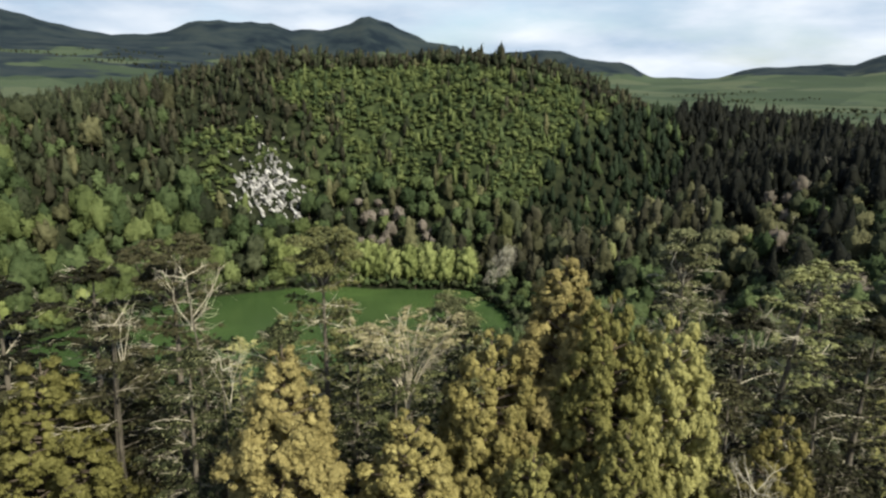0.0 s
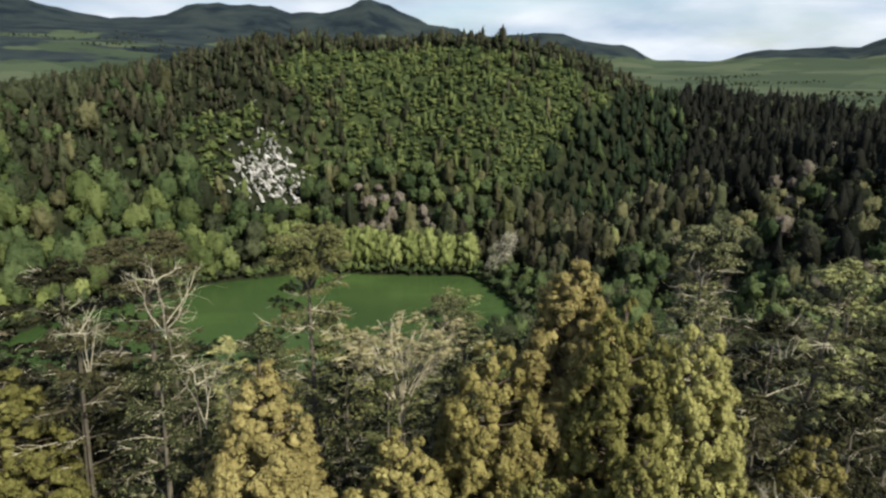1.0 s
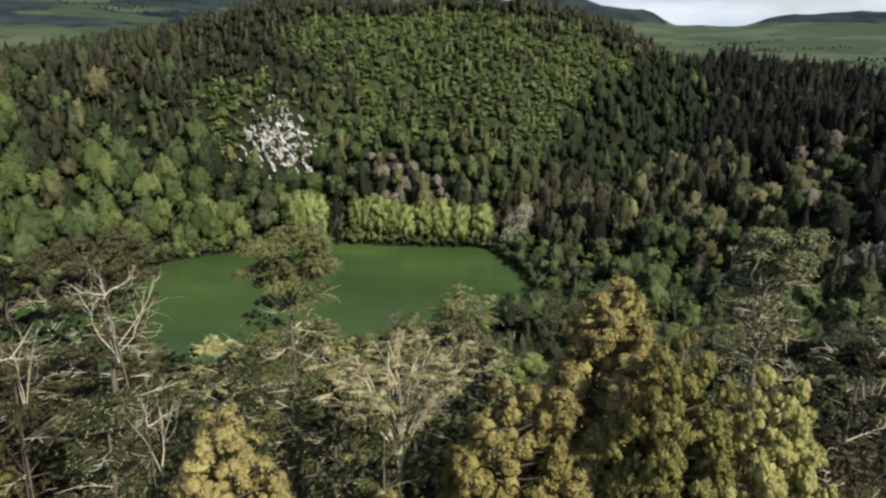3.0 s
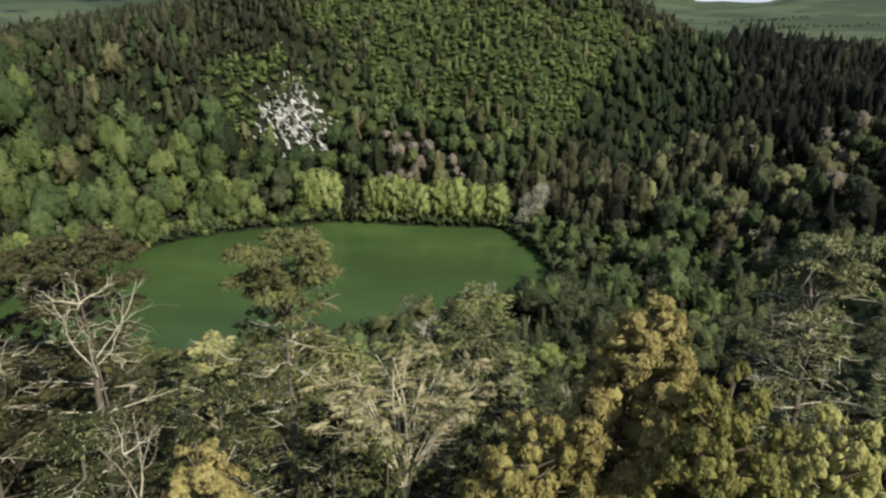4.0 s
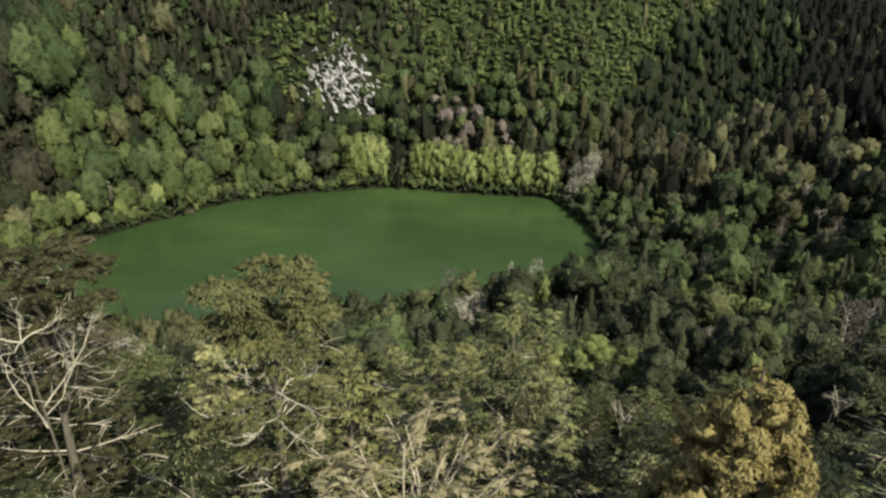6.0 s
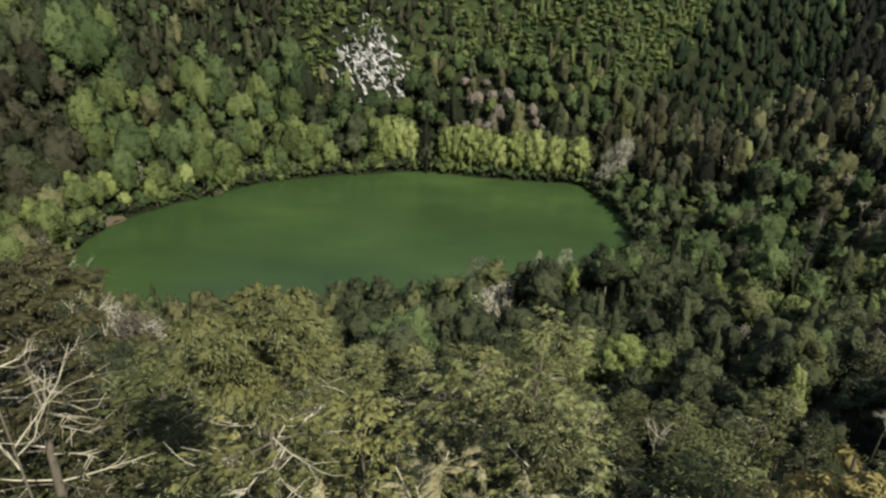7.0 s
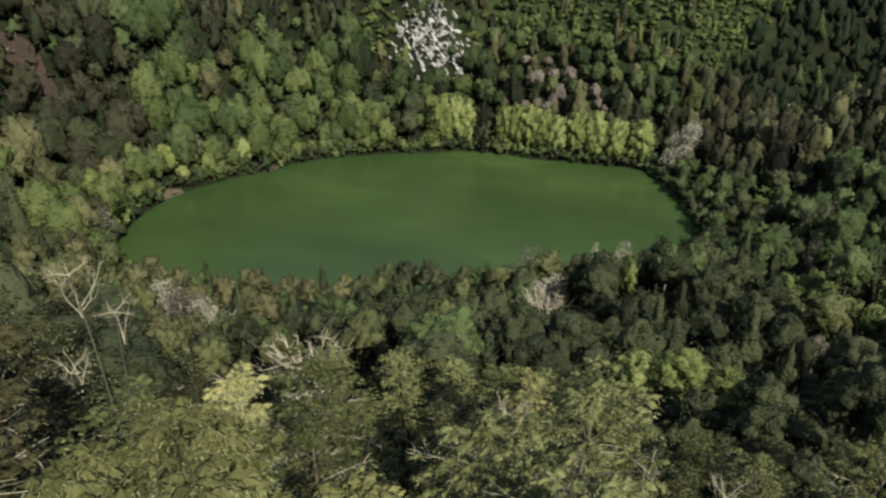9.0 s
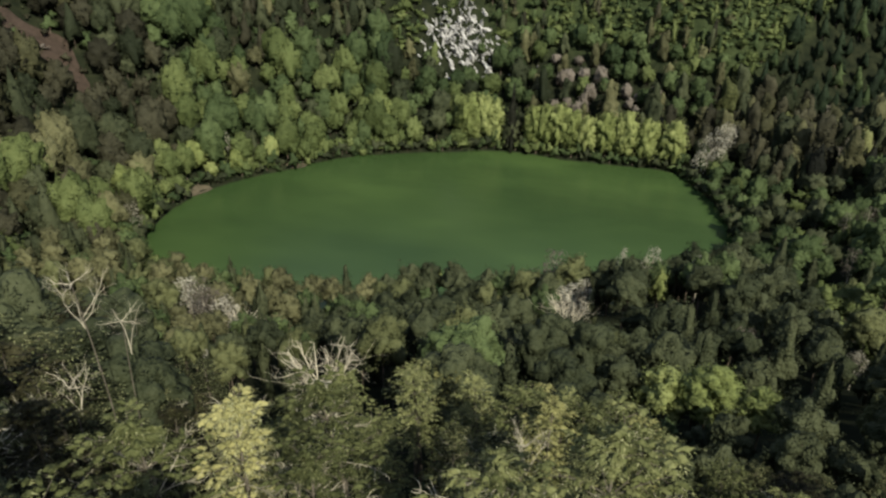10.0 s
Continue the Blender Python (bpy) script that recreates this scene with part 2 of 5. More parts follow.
# water: opaque algae-green, faintly streaked
M_WATER, n_, l_, b_ = base_material("green_water", 0.26, 0.22)
co_, mp_, no_, n2_ = n_.new("ShaderNodeTexCoord"), n_.new("ShaderNodeMapping"), n_.new("ShaderNodeTexNoise"), n_.new("ShaderNodeTexNoise")
mp_.inputs["Scale"].default_value = (0.012, 0.02, 1)
no_.inputs["Scale"].default_value, no_.inputs["Detail"].default_value = 1.0, 3
n2_.inputs["Scale"].default_value, n2_.inputs["Detail"].default_value = 1.2, 4
rp_ = ramp_node(n_, [(0.35, (0.030, 0.056, 0.018)), (0.56, (0.042, 0.074, 0.023)), (0.75, (0.060, 0.101, 0.030))])
l_.new(co_.outputs["Object"], mp_.inputs["Vector"])
l_.new(mp_.outputs["Vector"], no_.inputs["Vector"])
l_.new(co_.outputs["Object"], n2_.inputs["Vector"])
l_.new(no_.outputs["Fac"], rp_.inputs["Fac"])
l_.new(rp_.outputs["Color"], b_.inputs["Base Color"])
bp_ = n_.new("ShaderNodeBump")
bp_.inputs["Strength"].default_value, bp_.inputs["Distance"].default_value = 0.12, 0.3
l_.new(n2_.outputs["Fac"], bp_.inputs["Height"])
l_.new(bp_.outputs["Normal"], b_.inputs["Normal"])

# ---- terrain ----
LAKE = (-62.0, 275.0)
T_ANG = [-180, -169, -156, -141, -120, -100, -77, -50, -28, -10, 10, 24, 36, 42, 47, 54, 62, 76, 90, 106, 129, 149, 168]
T_SHORE = [96, 106, 112, 117, 108, 92, 80, 88, 98, 104, 103, 104, 107, 100, 91, 84, 77, 75, 73, 67, 70, 78, 85]
T_RUN = [80, 85, 95, 120, 160, 175, 175, 175, 175, 180, 200, 230, 250, 200, 165, 165, 165, 152, 140, 135, 115, 100, 80]
T_RIM = [74, 76, 76, 76, 74, 72, 72, 70, 66, 64, 64, 58, 42, 56, 93, 112, 118, 118, 117, 115, 92, 81, 75]
T_OUT = [86, 86, 85, 82, 80, 78, 76, 76, 76, 74, 72, 70, 68, 68, 68, 69, 70, 72, 75, 82, 86, 86, 86]


def around(values, soft):
    """A table over the compass as a smooth ring of 720 values."""
    deg = np.arange(720) / 2 - 180
    ring = np.interp(deg, T_ANG, values, period=360)
    k = np.exp(-0.5 * (np.arange(-60, 61) / 2 / soft) ** 2)
    return np.convolve(np.concatenate([ring[-60:], ring, ring[:60]]), k / k.sum(), "valid")


RING_SHORE, RING_RUN, RING_RIM, RING_OUT = around(T_SHORE, 1.3), around(T_RUN, 5), around(T_RIM, 2.6), around(T_OUT, 6)


def ring_at(ring, th):
    pos = (np.degrees(th) + 180) % 360 * 2
    return np.interp(pos, np.arange(721), np.append(ring, ring[0]))


def smooth(u):
    u = np.clip(u, 0, 1)
    return u * u * (3 - 2 * u)


# far skyline: compass degrees from the flight line, and the height of the crest there
SKY_AZ = [-40, -33, -30.2, -26.9, -23.8, -19.9, -17.5, -12.1, -10.8, -7.3, -5.5, -4.4, -2.4, 0.4, 3, 6.7, 10.3, 13, 16.1, 17.8, 22.4, 25.1, 30.6, 31.3, 33.5, 40]
SKY_TOP = [380, 350, 340, 304, 272, 288, 328, 330, 305, 318, 352, 370, 336, 278, 262, 281, 296, 250, 232, 160, 150, 208, 216, 198, 250, 270]


# gullies down the western wall: compass angle at the shore, half-width in degrees, depth
GULLIES = [(139.0, 2.6, 7.0), (160.5, 2.2, 5.0)]


def gully(th, s):
    """How deep a gully cuts the wall there, from 0 to 1, and its depth in metres."""
    cut, deep = 0, 0
    for at, wide, d in GULLIES:
        g = np.exp(-((th - at + 9 * (s - 0.2)) / wide) ** 2) * np.sin(math.pi * np.clip(0.12 + 0.88 * s, 0, 1))
        cut, deep = np.maximum(cut, g), deep + d * g
    return cut, deep


def wobble(x, y):
    return (np.sin(x / 17 + 1.3 * np.sin(y / 23)) + np.sin(y / 13 + 1.7 * np.sin(x / 31)) + 0.6 * np.sin((x + y) / 7.1)) / 2.6


def ground_z(x, y):
    x, y = np.asarray(x, float), np.asarray(y, float)
    dx, dy = x - LAKE[0], y - LAKE[1]
    r, th = np.hypot(dx, dy), np.arctan2(dy, dx)
    out = r - ring_at(RING_SHORE, th)
    run, rim, far = ring_at(RING_RUN, th), ring_at(RING_RIM, th), ring_at(RING_OUT, th)
    s = np.clip(out / run, 0, 1)
    z = rim * (s - 0.06 * np.sin(2 * math.pi * s))
    z = z + (far - rim) * smooth((out - run) / 350)
    z = z + 12 * np.exp(-0.5 * (((x - 14) / 32) ** 2 + ((y - 161) / 19) ** 2)) * smooth(out / 14)
    z = z - gully(np.degrees(th), s)[1]
    d = np.hypot(x, y)
    left = smooth((0.12 - x / np.maximum(d, 1)) / 0.55)
    z = z + (58 + 65 * left) * smooth((d - 650) / 2600) * (y > 0) + 45 * left * smooth((d - 700) / 900) * (y > 0)
    az = np.degrees(np.arctan2(x, y))
    crest = 2700 + 800 * smooth((az - 2) / 3)
    lift = np.maximum(np.interp(az, SKY_AZ, SKY_TOP) - z, 0) * (y > 0)
    lift = lift * (1 + 0.03 * wobble(x / 5, y / 11)) * (1 + 0.025 * np.sin(az * 2.9 + d / 260))
    z = z + lift * np.exp(-0.5 * ((d - crest) / np.where(d < crest, 330, 500)) ** 2)
    z = z + wobble(x, y) * 2.2 * smooth(out / 60) + 9 * wobble(x / 9, y / 9) * smooth((d - 900) / 800)
    return np.where(out < 0, np.maximum(out * 0.35, -14), z + 0.35 * np.clip(out, 0, 1))


def outside(x, y):
    """Metres beyond the shoreline, and the compass angle round the lake in degrees."""
    dx, dy = np.asarray(x, float) - LAKE[0], np.asarray(y, float) - LAKE[1]
    th = np.arctan2(dy, dx)
    return np.hypot(dx, dy) - ring_at(RING_SHORE, th), np.degrees(th)


# ---- mesh tools ----
def build_mesh(name, parts, mats, tint=None):
    """parts: (vertices, faces with 3 or 4 corners, material slot, smooth)."""
    vs, loops, sizes, slots, soft = [], [], [], [], []
    base = 0
    for v, f, slot, sm in parts:
        v, f = np.asarray(v, np.float32).reshape(-1, 3), np.asarray(f, np.int32)
        vs.append(v)
        loops.append((f + base).ravel())
        sizes.append(np.full(len(f), f.shape[1], np.int32))
        slots.append(np.full(len(f), slot, np.int32))
        soft.append(np.full(len(f), sm, bool))
        base += len(v)
    vs, loops, sizes = np.concatenate(vs), np.concatenate(loops), np.concatenate(sizes)
    me = bpy.data.meshes.new(name)
    me.vertices.add(len(vs))
    me.vertices.foreach_set("co", vs.ravel())
    me.loops.add(len(loops))
    me.loops.foreach_set("vertex_index", loops)
    me.polygons.add(len(sizes))
    me.polygons.foreach_set("loop_start", np.concatenate([[0], np.cumsum(sizes)[:-1]]).astype(np.int32))
    me.polygons.foreach_set("material_index", np.concatenate(slots))
    me.polygons.foreach_set("use_smooth", np.concatenate(soft))
    for m in mats:
        me.materials.append(m)
    if tint is not None:
        me.attributes.new("tint", "FLOAT", "POINT").data.foreach_set("value", np.asarray(tint, np.float32))
    me.update(calc_edges=True)
    return me


def unit(v):
    return v / np.maximum(np.linalg.norm(v, axis=-1, keepdims=True), 1e-9)


def leaf_blades(c, n, along, length, width, rng):
    """One small pointed leaf at each c, facing n and pointing roughly along."""
    n = unit(n)
    t = unit(along - (along * n).sum(-1, keepdims=True) * n + 1e-6)
    b = np.cross(n, t)
    length, width = np.broadcast_to(length, len(c))[:, None], np.broadcast_to(width, len(c))[:, None]
    v = np.stack([c - t * length * 0.45 - b * width / 2, c - t * length * 0.35 + b * width / 2, c + t * length * 0.55], 1)
    return v.reshape(-1, 3), np.arange(len(c) * 3).reshape(-1, 3)


def tube(points, radii, sides=5):
    p = np.asarray(points, float)
    d = unit(np.gradient(p, axis=0))
    side = unit(np.cross(d, np.array([0.31, 0.77, 0.55])))
    up = np.cross(d, side)
    a = np.arange(sides) * 2 * math.pi / sides
    r = np.asarray(radii, float)[:, None, None]
    v = p[:, None] + r * (np.cos(a)[None, :, None] * side[:, None] + np.sin(a)[None, :, None] * up[:, None])
    f = []
    for i in range(len(p) - 1):
        for k in range(sides):
            k2 = (k + 1) % sides
            f.append((i * sides + k, i * sides + k2, (i + 1) * sides + k2, (i + 1) * sides + k))
    return v.reshape(-1, 3), np.array(f)


def icosahedron(steps):
    bm = bmesh.new()
    bmesh.ops.create_icosphere(bm, subdivisions=steps, radius=1.0)
    v, f = np.array([tuple(q.co) for q in bm.verts]), np.array([[q.index for q in fc.verts] for fc in bm.faces])
    bm.free()
    return v, f


BALL_V, BALL_F = icosahedron(2)


def big_lump(rng, centre, size, tall=1.0):
    """A finer lump with an uneven, budding surface."""
    k = rng.normal(size=(4, 3)) * 3.0
    wave = np.sin(BALL_V @ k.T + rng.uniform(0, 6.28, 4)).sum(-1, keepdims=True)
    return BALL_V * (1 + 0.07 * wave + rng.uniform(-0.06, 0.06, (len(BALL_V), 1))) * size * np.array([1, 1, tall]) + centre, BALL_F


SHELL_V, SHELL_F = icosahedron(3)
FULL_V, FULL_F = icosahedron(4)


def crown_shell(rng, clumps, verts, faces, rough=0.05, least=0.42):
    """One closed leafy surface round all the clumps of a crown, creased where they meet."""
    c = np.array([q[0] for q in clumps])
    size = np.array([q[1] for q in clumps])
    low, high = (c - size[:, None]).min(0), (c + size[:, None]).max(0)
    mid, half = (low + high) / 2, (high - low) / 2
    rel, ball = (c - mid) / half, size / half.mean()
    along = verts @ rel.T
    gap = along ** 2 - (rel ** 2).sum(-1) + ball ** 2
    reach = np.where(gap > 0, along + np.sqrt(np.maximum(gap, 0)), 0).max(-1)
    reach = np.maximum(reach, least) * (1 + rng.uniform(-rough, rough, len(verts)))
    return mid + verts * reach[:, None] * half, faces


def shell_leaves(rng, v, f, tufts, per, tuft, leaf, slim=0.5):
    """Tufts of leaves standing up all over a crown's surface, each a small uneven dome of leaf sprays."""
    tri = v[f]
    nor = np.cross(tri[:, 1] - tri[:, 0], tri[:, 2] - tri[:, 0])
    area = np.linalg.norm(nor, axis=-1)
    k = rng.choice(len(f), tufts, p=area / area.sum())
    w = rng.dirichlet((1, 1, 1), tufts)
    n = unit(nor[k] + np.array([0, 0, 0.25]) * area[k][:, None])
    size = tuft * rng.uniform(0.55, 1.3, (tufts, 1))
    base = (tri[k] * w[..., None]).sum(1) + n * size * rng.uniform(-0.1, 1.0, (tufts, 1))
    e = unit(rng.normal(size=(tufts, per, 3)) + n[:, None] * 1.1 + np.array([0, 0, 0.3]))
    pos = base[:, None] + e * size[:, None] * rng.uniform(0.6, 1.0, (tufts, per, 1))
    face = e + n[:, None] * 0.35 + rng.normal(size=e.shape) * 0.22
    along = rng.normal(size=e.shape) * 0.6 + e * 0.5 + np.array([0, 0, 0.4])
    m = tufts * per
    return leaf_blades(pos.reshape(m, 3), face.reshape(m, 3), along.reshape(m, 3), leaf * rng.uniform(0.7, 1.4, m), leaf * slim * rng.uniform(0.7, 1.4, m), rng)


OCT_V = np.array([(1, 0, 0), (0, 1, 0), (-1, 0, 0), (0, -1, 0), (0, 0, 1), (0, 0, -1)], float)
OCT_F = np.array([(0, 1, 4), (1, 2, 4), (2, 3, 4), (3, 0, 4), (1, 0, 5), (2, 1, 5), (3, 2, 5), (0, 3, 5)])


def small_lump(rng, centre, size, tall=1.0):
    v = OCT_V * (1 + rng.uniform(-0.25, 0.35, (6, 1))) + rng.uniform(-0.25, 0.25, (6, 3))
    return v * size * np.array([1, 1, tall]) + centre, OCT_F


def merged(pieces):
    """Joins (vertices, faces) pairs with the same number of corners."""
    vs, fs, base = [], [], 0
    for v, f in pieces:
        vs.append(v)
        fs.append(f + base)
        base += len(v)
    return np.concatenate(vs), np.concatenate(fs)


def part(name, me, parent, label=""):
    ob = new(name, me)
    ob.parent = parent
    if label:
        tagged(ob, label)
    return ob


def lean_path(rng, start, end, bow=0.08, n=6):
    start, end = np.asarray(start, float), np.asarray(end, float)
    u = np.linspace(0, 1, n)[:, None]
    off = rng.normal(size=3) * np.linalg.norm(end - start) * bow
    return start + (end - start) * u + off * np.sin(u * math.pi)


# ---- large structure: ground sheet and lake ----
def make_ground():
    rings = np.concatenate([np.linspace(0, 60, 7), np.linspace(66, 420, 90), 420 * (4700 / 420) ** (np.arange(1, 91) / 90)])
    nt = 420
    a = np.arange(nt) * 2 * math.pi / nt
    rr, aa = np.meshgrid(rings, a, indexing="ij")
    x, y = LAKE[0] + rr * np.cos(aa), LAKE[1] + rr * np.sin(aa)
    z = ground_z(x, y)
    i, k = np.meshgrid(np.arange(len(rings) - 1), np.arange(nt), indexing="ij")
    k2 = (k + 1) % nt
    f = np.stack([i * nt + k, (i + 1) * nt + k, (i + 1) * nt + k2, i * nt + k2], -1).reshape(-1, 4)
    me = build_mesh("ground", [(np.stack([x, y, z], -1).reshape(-1, 3), f, 0, True)], [M_GROUND])
    out, th = outside(x, y)
    far = smooth((out - ring_at(RING_RUN, np.radians(th)) - 120 - 90 * ((th > -20) & (th < 50))) / 60)
    me.attributes.new("meadow", "FLOAT", "POINT").data.foreach_set("value", far.ravel().astype(np.float32))
    s01 = out / ring_at(RING_RUN, np.radians(th))
    brush = smooth((th - 44) / 4) * smooth((104 - th) / 14) * smooth((s01 - 0.33) / 0.1) * smooth((1.05 - s01) / 0.1)
    me.attributes.new("scrub", "FLOAT", "POINT").data.foreach_set("value", brush.ravel().astype(np.float32))
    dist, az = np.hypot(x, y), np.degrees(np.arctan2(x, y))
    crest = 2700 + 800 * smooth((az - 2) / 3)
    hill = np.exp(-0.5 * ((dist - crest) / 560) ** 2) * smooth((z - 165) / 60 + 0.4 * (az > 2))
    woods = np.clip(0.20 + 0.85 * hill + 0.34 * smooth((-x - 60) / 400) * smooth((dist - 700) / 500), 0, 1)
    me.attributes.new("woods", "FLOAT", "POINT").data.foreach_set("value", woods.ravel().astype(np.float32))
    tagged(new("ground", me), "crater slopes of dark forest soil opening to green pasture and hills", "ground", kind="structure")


def make_water():
    a = np.arange(240) * 2 * math.pi / 240 - math.pi
    r = ring_at(RING_SHORE, a) + 1.2
    v, f = [(LAKE[0], LAKE[1], 0.0)], []
    for ringk, q in enumerate((0.35, 0.7, 1.0)):
        v += [(LAKE[0] + r[k] * q * math.cos(a[k]), LAKE[1] + r[k] * q * math.sin(a[k]), 0.0) for k in range(240)]
    tri = [(0, 1 + k, 1 + (k + 1) % 240) for k in range(240)]
    quad = [(1 + j * 240 + k, 1 + (j + 1) * 240 + k, 1 + (j + 1) * 240 + (k + 1) % 240, 1 + j * 240 + (k + 1) % 240) for j in range(2) for k in range(240)]
    bm = bmesh.new()
    bv = [bm.verts.new(p) for p in v]
    for f in tri + quad:
        bm.faces.new([bv[i] for i in f])
    me = bpy.data.meshes.new("water")
    bm.to_mesh(me)
    bm.free()
    me.materials.append(M_WATER)
    tagged(new("water", me), "still opaque algae-green crater lake ringed by forest", "lake", kind="structure")


def make_beach(deg, wide, deep):
    """A small bare bank at the water's edge."""
    a = np.radians(np.linspace(deg - wide, deg + wide, 13))
    r = ring_at(RING_SHORE, a)[None] + np.linspace(-0.6, 1.0, 6)[:, None] * (0.35 + 0.65 * np.cos(np.linspace(-1.5, 1.5, 13)))[None] * deep
    x, y = LAKE[0] + r * np.cos(a), LAKE[1] + r * np.sin(a)
    z = np.maximum(ground_z(x, y), 0) + 0.22
    k, j = np.meshgrid(np.arange(5), np.arange(12), indexing="ij")
    f = np.stack([k * 13 + j, (k + 1) * 13 + j, (k + 1) * 13 + j + 1, k * 13 + j + 1], -1).reshape(-1, 4)
    me = build_mesh("beach", [(np.stack([x, y, z], -1).reshape(-1, 3), f, 0, True)], [M_SAND])
    tagged(new("beach", me), "small bare bank of brown earth at the lake's edge", "beach", kind="structure")


make_ground()
make_water()
make_beach(163.5, 3.0, 5.0)
make_beach(-170.5, 2.6, 3.5)


SCAR = (-223.0, 252.0)


def make_scar(long, wide):
    """A slip of bare reddish earth running down the crater wall."""
    u, v = np.meshgrid(np.linspace(-1, 1, 17), np.linspace(-1, 1, 9), indexing="ij")
    edge = np.sqrt(np.maximum(1 - u * u, 0)) * (0.75 + 0.25 * np.sin(5 * u + 1))
    x, y = SCAR[0] + u * long, SCAR[1] + v * wide * edge + 2 * np.sin(2 * u)
    z = ground_z(x, y) + 0.3
    k, j = np.meshgrid(np.arange(16), np.arange(8), indexing="ij")
    f = np.stack([k * 9 + j, (k + 1) * 9 + j, (k + 1) * 9 + j + 1, k * 9 + j + 1], -1).reshape(-1, 4)
    me = build_mesh("bare_slip", [(np.stack([x, y, z], -1).reshape(-1, 3), f, 0, True)], [M_EARTH])
    tagged(new("bare_slip", me), "strip of bare reddish-brown earth on the wooded crater wall", "landslip", kind="structure")


make_scar(17.0, 10.0)

# ---- tree kinds ----
def thing(name, label, category, group=""):
    return tagged(new(name), label, category, group)


def puff_cone(seed, h, spread, blunt, mats, lobes=170, puffs=11, per=34):
    """Cedar: a cone of rounded boughs, each a cluster of tufts of short upturned sprigs, with dark gaps between."""
    rng = np.random.default_rng(seed)
    trunk = tube(lean_path(rng, (0, 0, -2), (0, 0, h * 0.97), 0.006, 7), np.linspace(0.32, 0.03, 7), 7)
    pieces, cores, hearts, limbs = [], [], [], []
    wave = rng.uniform(0, 6.28, 3)
    for k in range(lobes):
        q = (k + rng.uniform(0, 1)) / lobes
        depth = 0.35 + (h * 0.62) * q ** 0.62
        a = k * 2.39996 + rng.normal() * 0.3
        edge = spread * depth ** blunt * (1 + 0.15 * math.sin(3 * a + wave[0] + depth * 0.9) + 0.13 * math.sin(depth * 1.9 + 2 * a + wave[1]))
        big = rng.uniform(0.48, 0.95) * (0.42 + 0.58 * min(depth / 5, 1))
        r = max(edge * rng.uniform(0.82, 1.05) - big * 0.75, 0)
        c = np.array([r * math.cos(a), r * math.sin(a), h - depth - 0.2])
        face = np.array([math.cos(a), math.sin(a), 0.55])
        limbs.append(tube(lean_path(rng, (0, 0, c[2] - 0.7), c, 0.04, 4), (0.06, 0.045, 0.03, 0.015), 4))
        cores.append(small_lump(rng, c, big * 0.62, 0.95))
        for j in range(puffs):
            d = unit(rng.normal(size=3) * 0.8 + face)
            rad = big * rng.uniform(0.26, 0.43)
            p = c + d * big * rng.uniform(0.62, 0.95)
            e = unit(rng.normal(size=(per, 3)) + d * 0.9 + np.array([0, 0, 0.35]))
            pos = p + e * rad * rng.uniform(0.55, 1.15, (per, 1))
            pieces.append(leaf_blades(pos, e + 0.5 * d + rng.normal(size=(per, 3)) * 0.25, e * 0.5 + np.array([0, 0, 0.6]) + rng.normal(size=(per, 3)) * 0.5, rng.uniform(0.12, 0.27, per), rng.uniform(0.04, 0.075, per), rng))
            cores.append(small_lump(rng, p, rad * 0.66))
    for k in range(18):
        depth = 1.2 + h * 0.62 * k / 18
        hearts.append(big_lump(rng, np.array([0, 0, h - depth - 0.4]), spread * depth ** blunt * 0.17, 1.2))
    return [("trunk", build_mesh("trunk", [(*trunk, 0, True), (*merged(limbs), 0, True)], [M_BARK]), ""),
            ("crown", build_mesh("crown", [(*merged(pieces), 0, False), (*merged(cores), 0, True), (*merged(hearts), 0, True)], mats), "")]


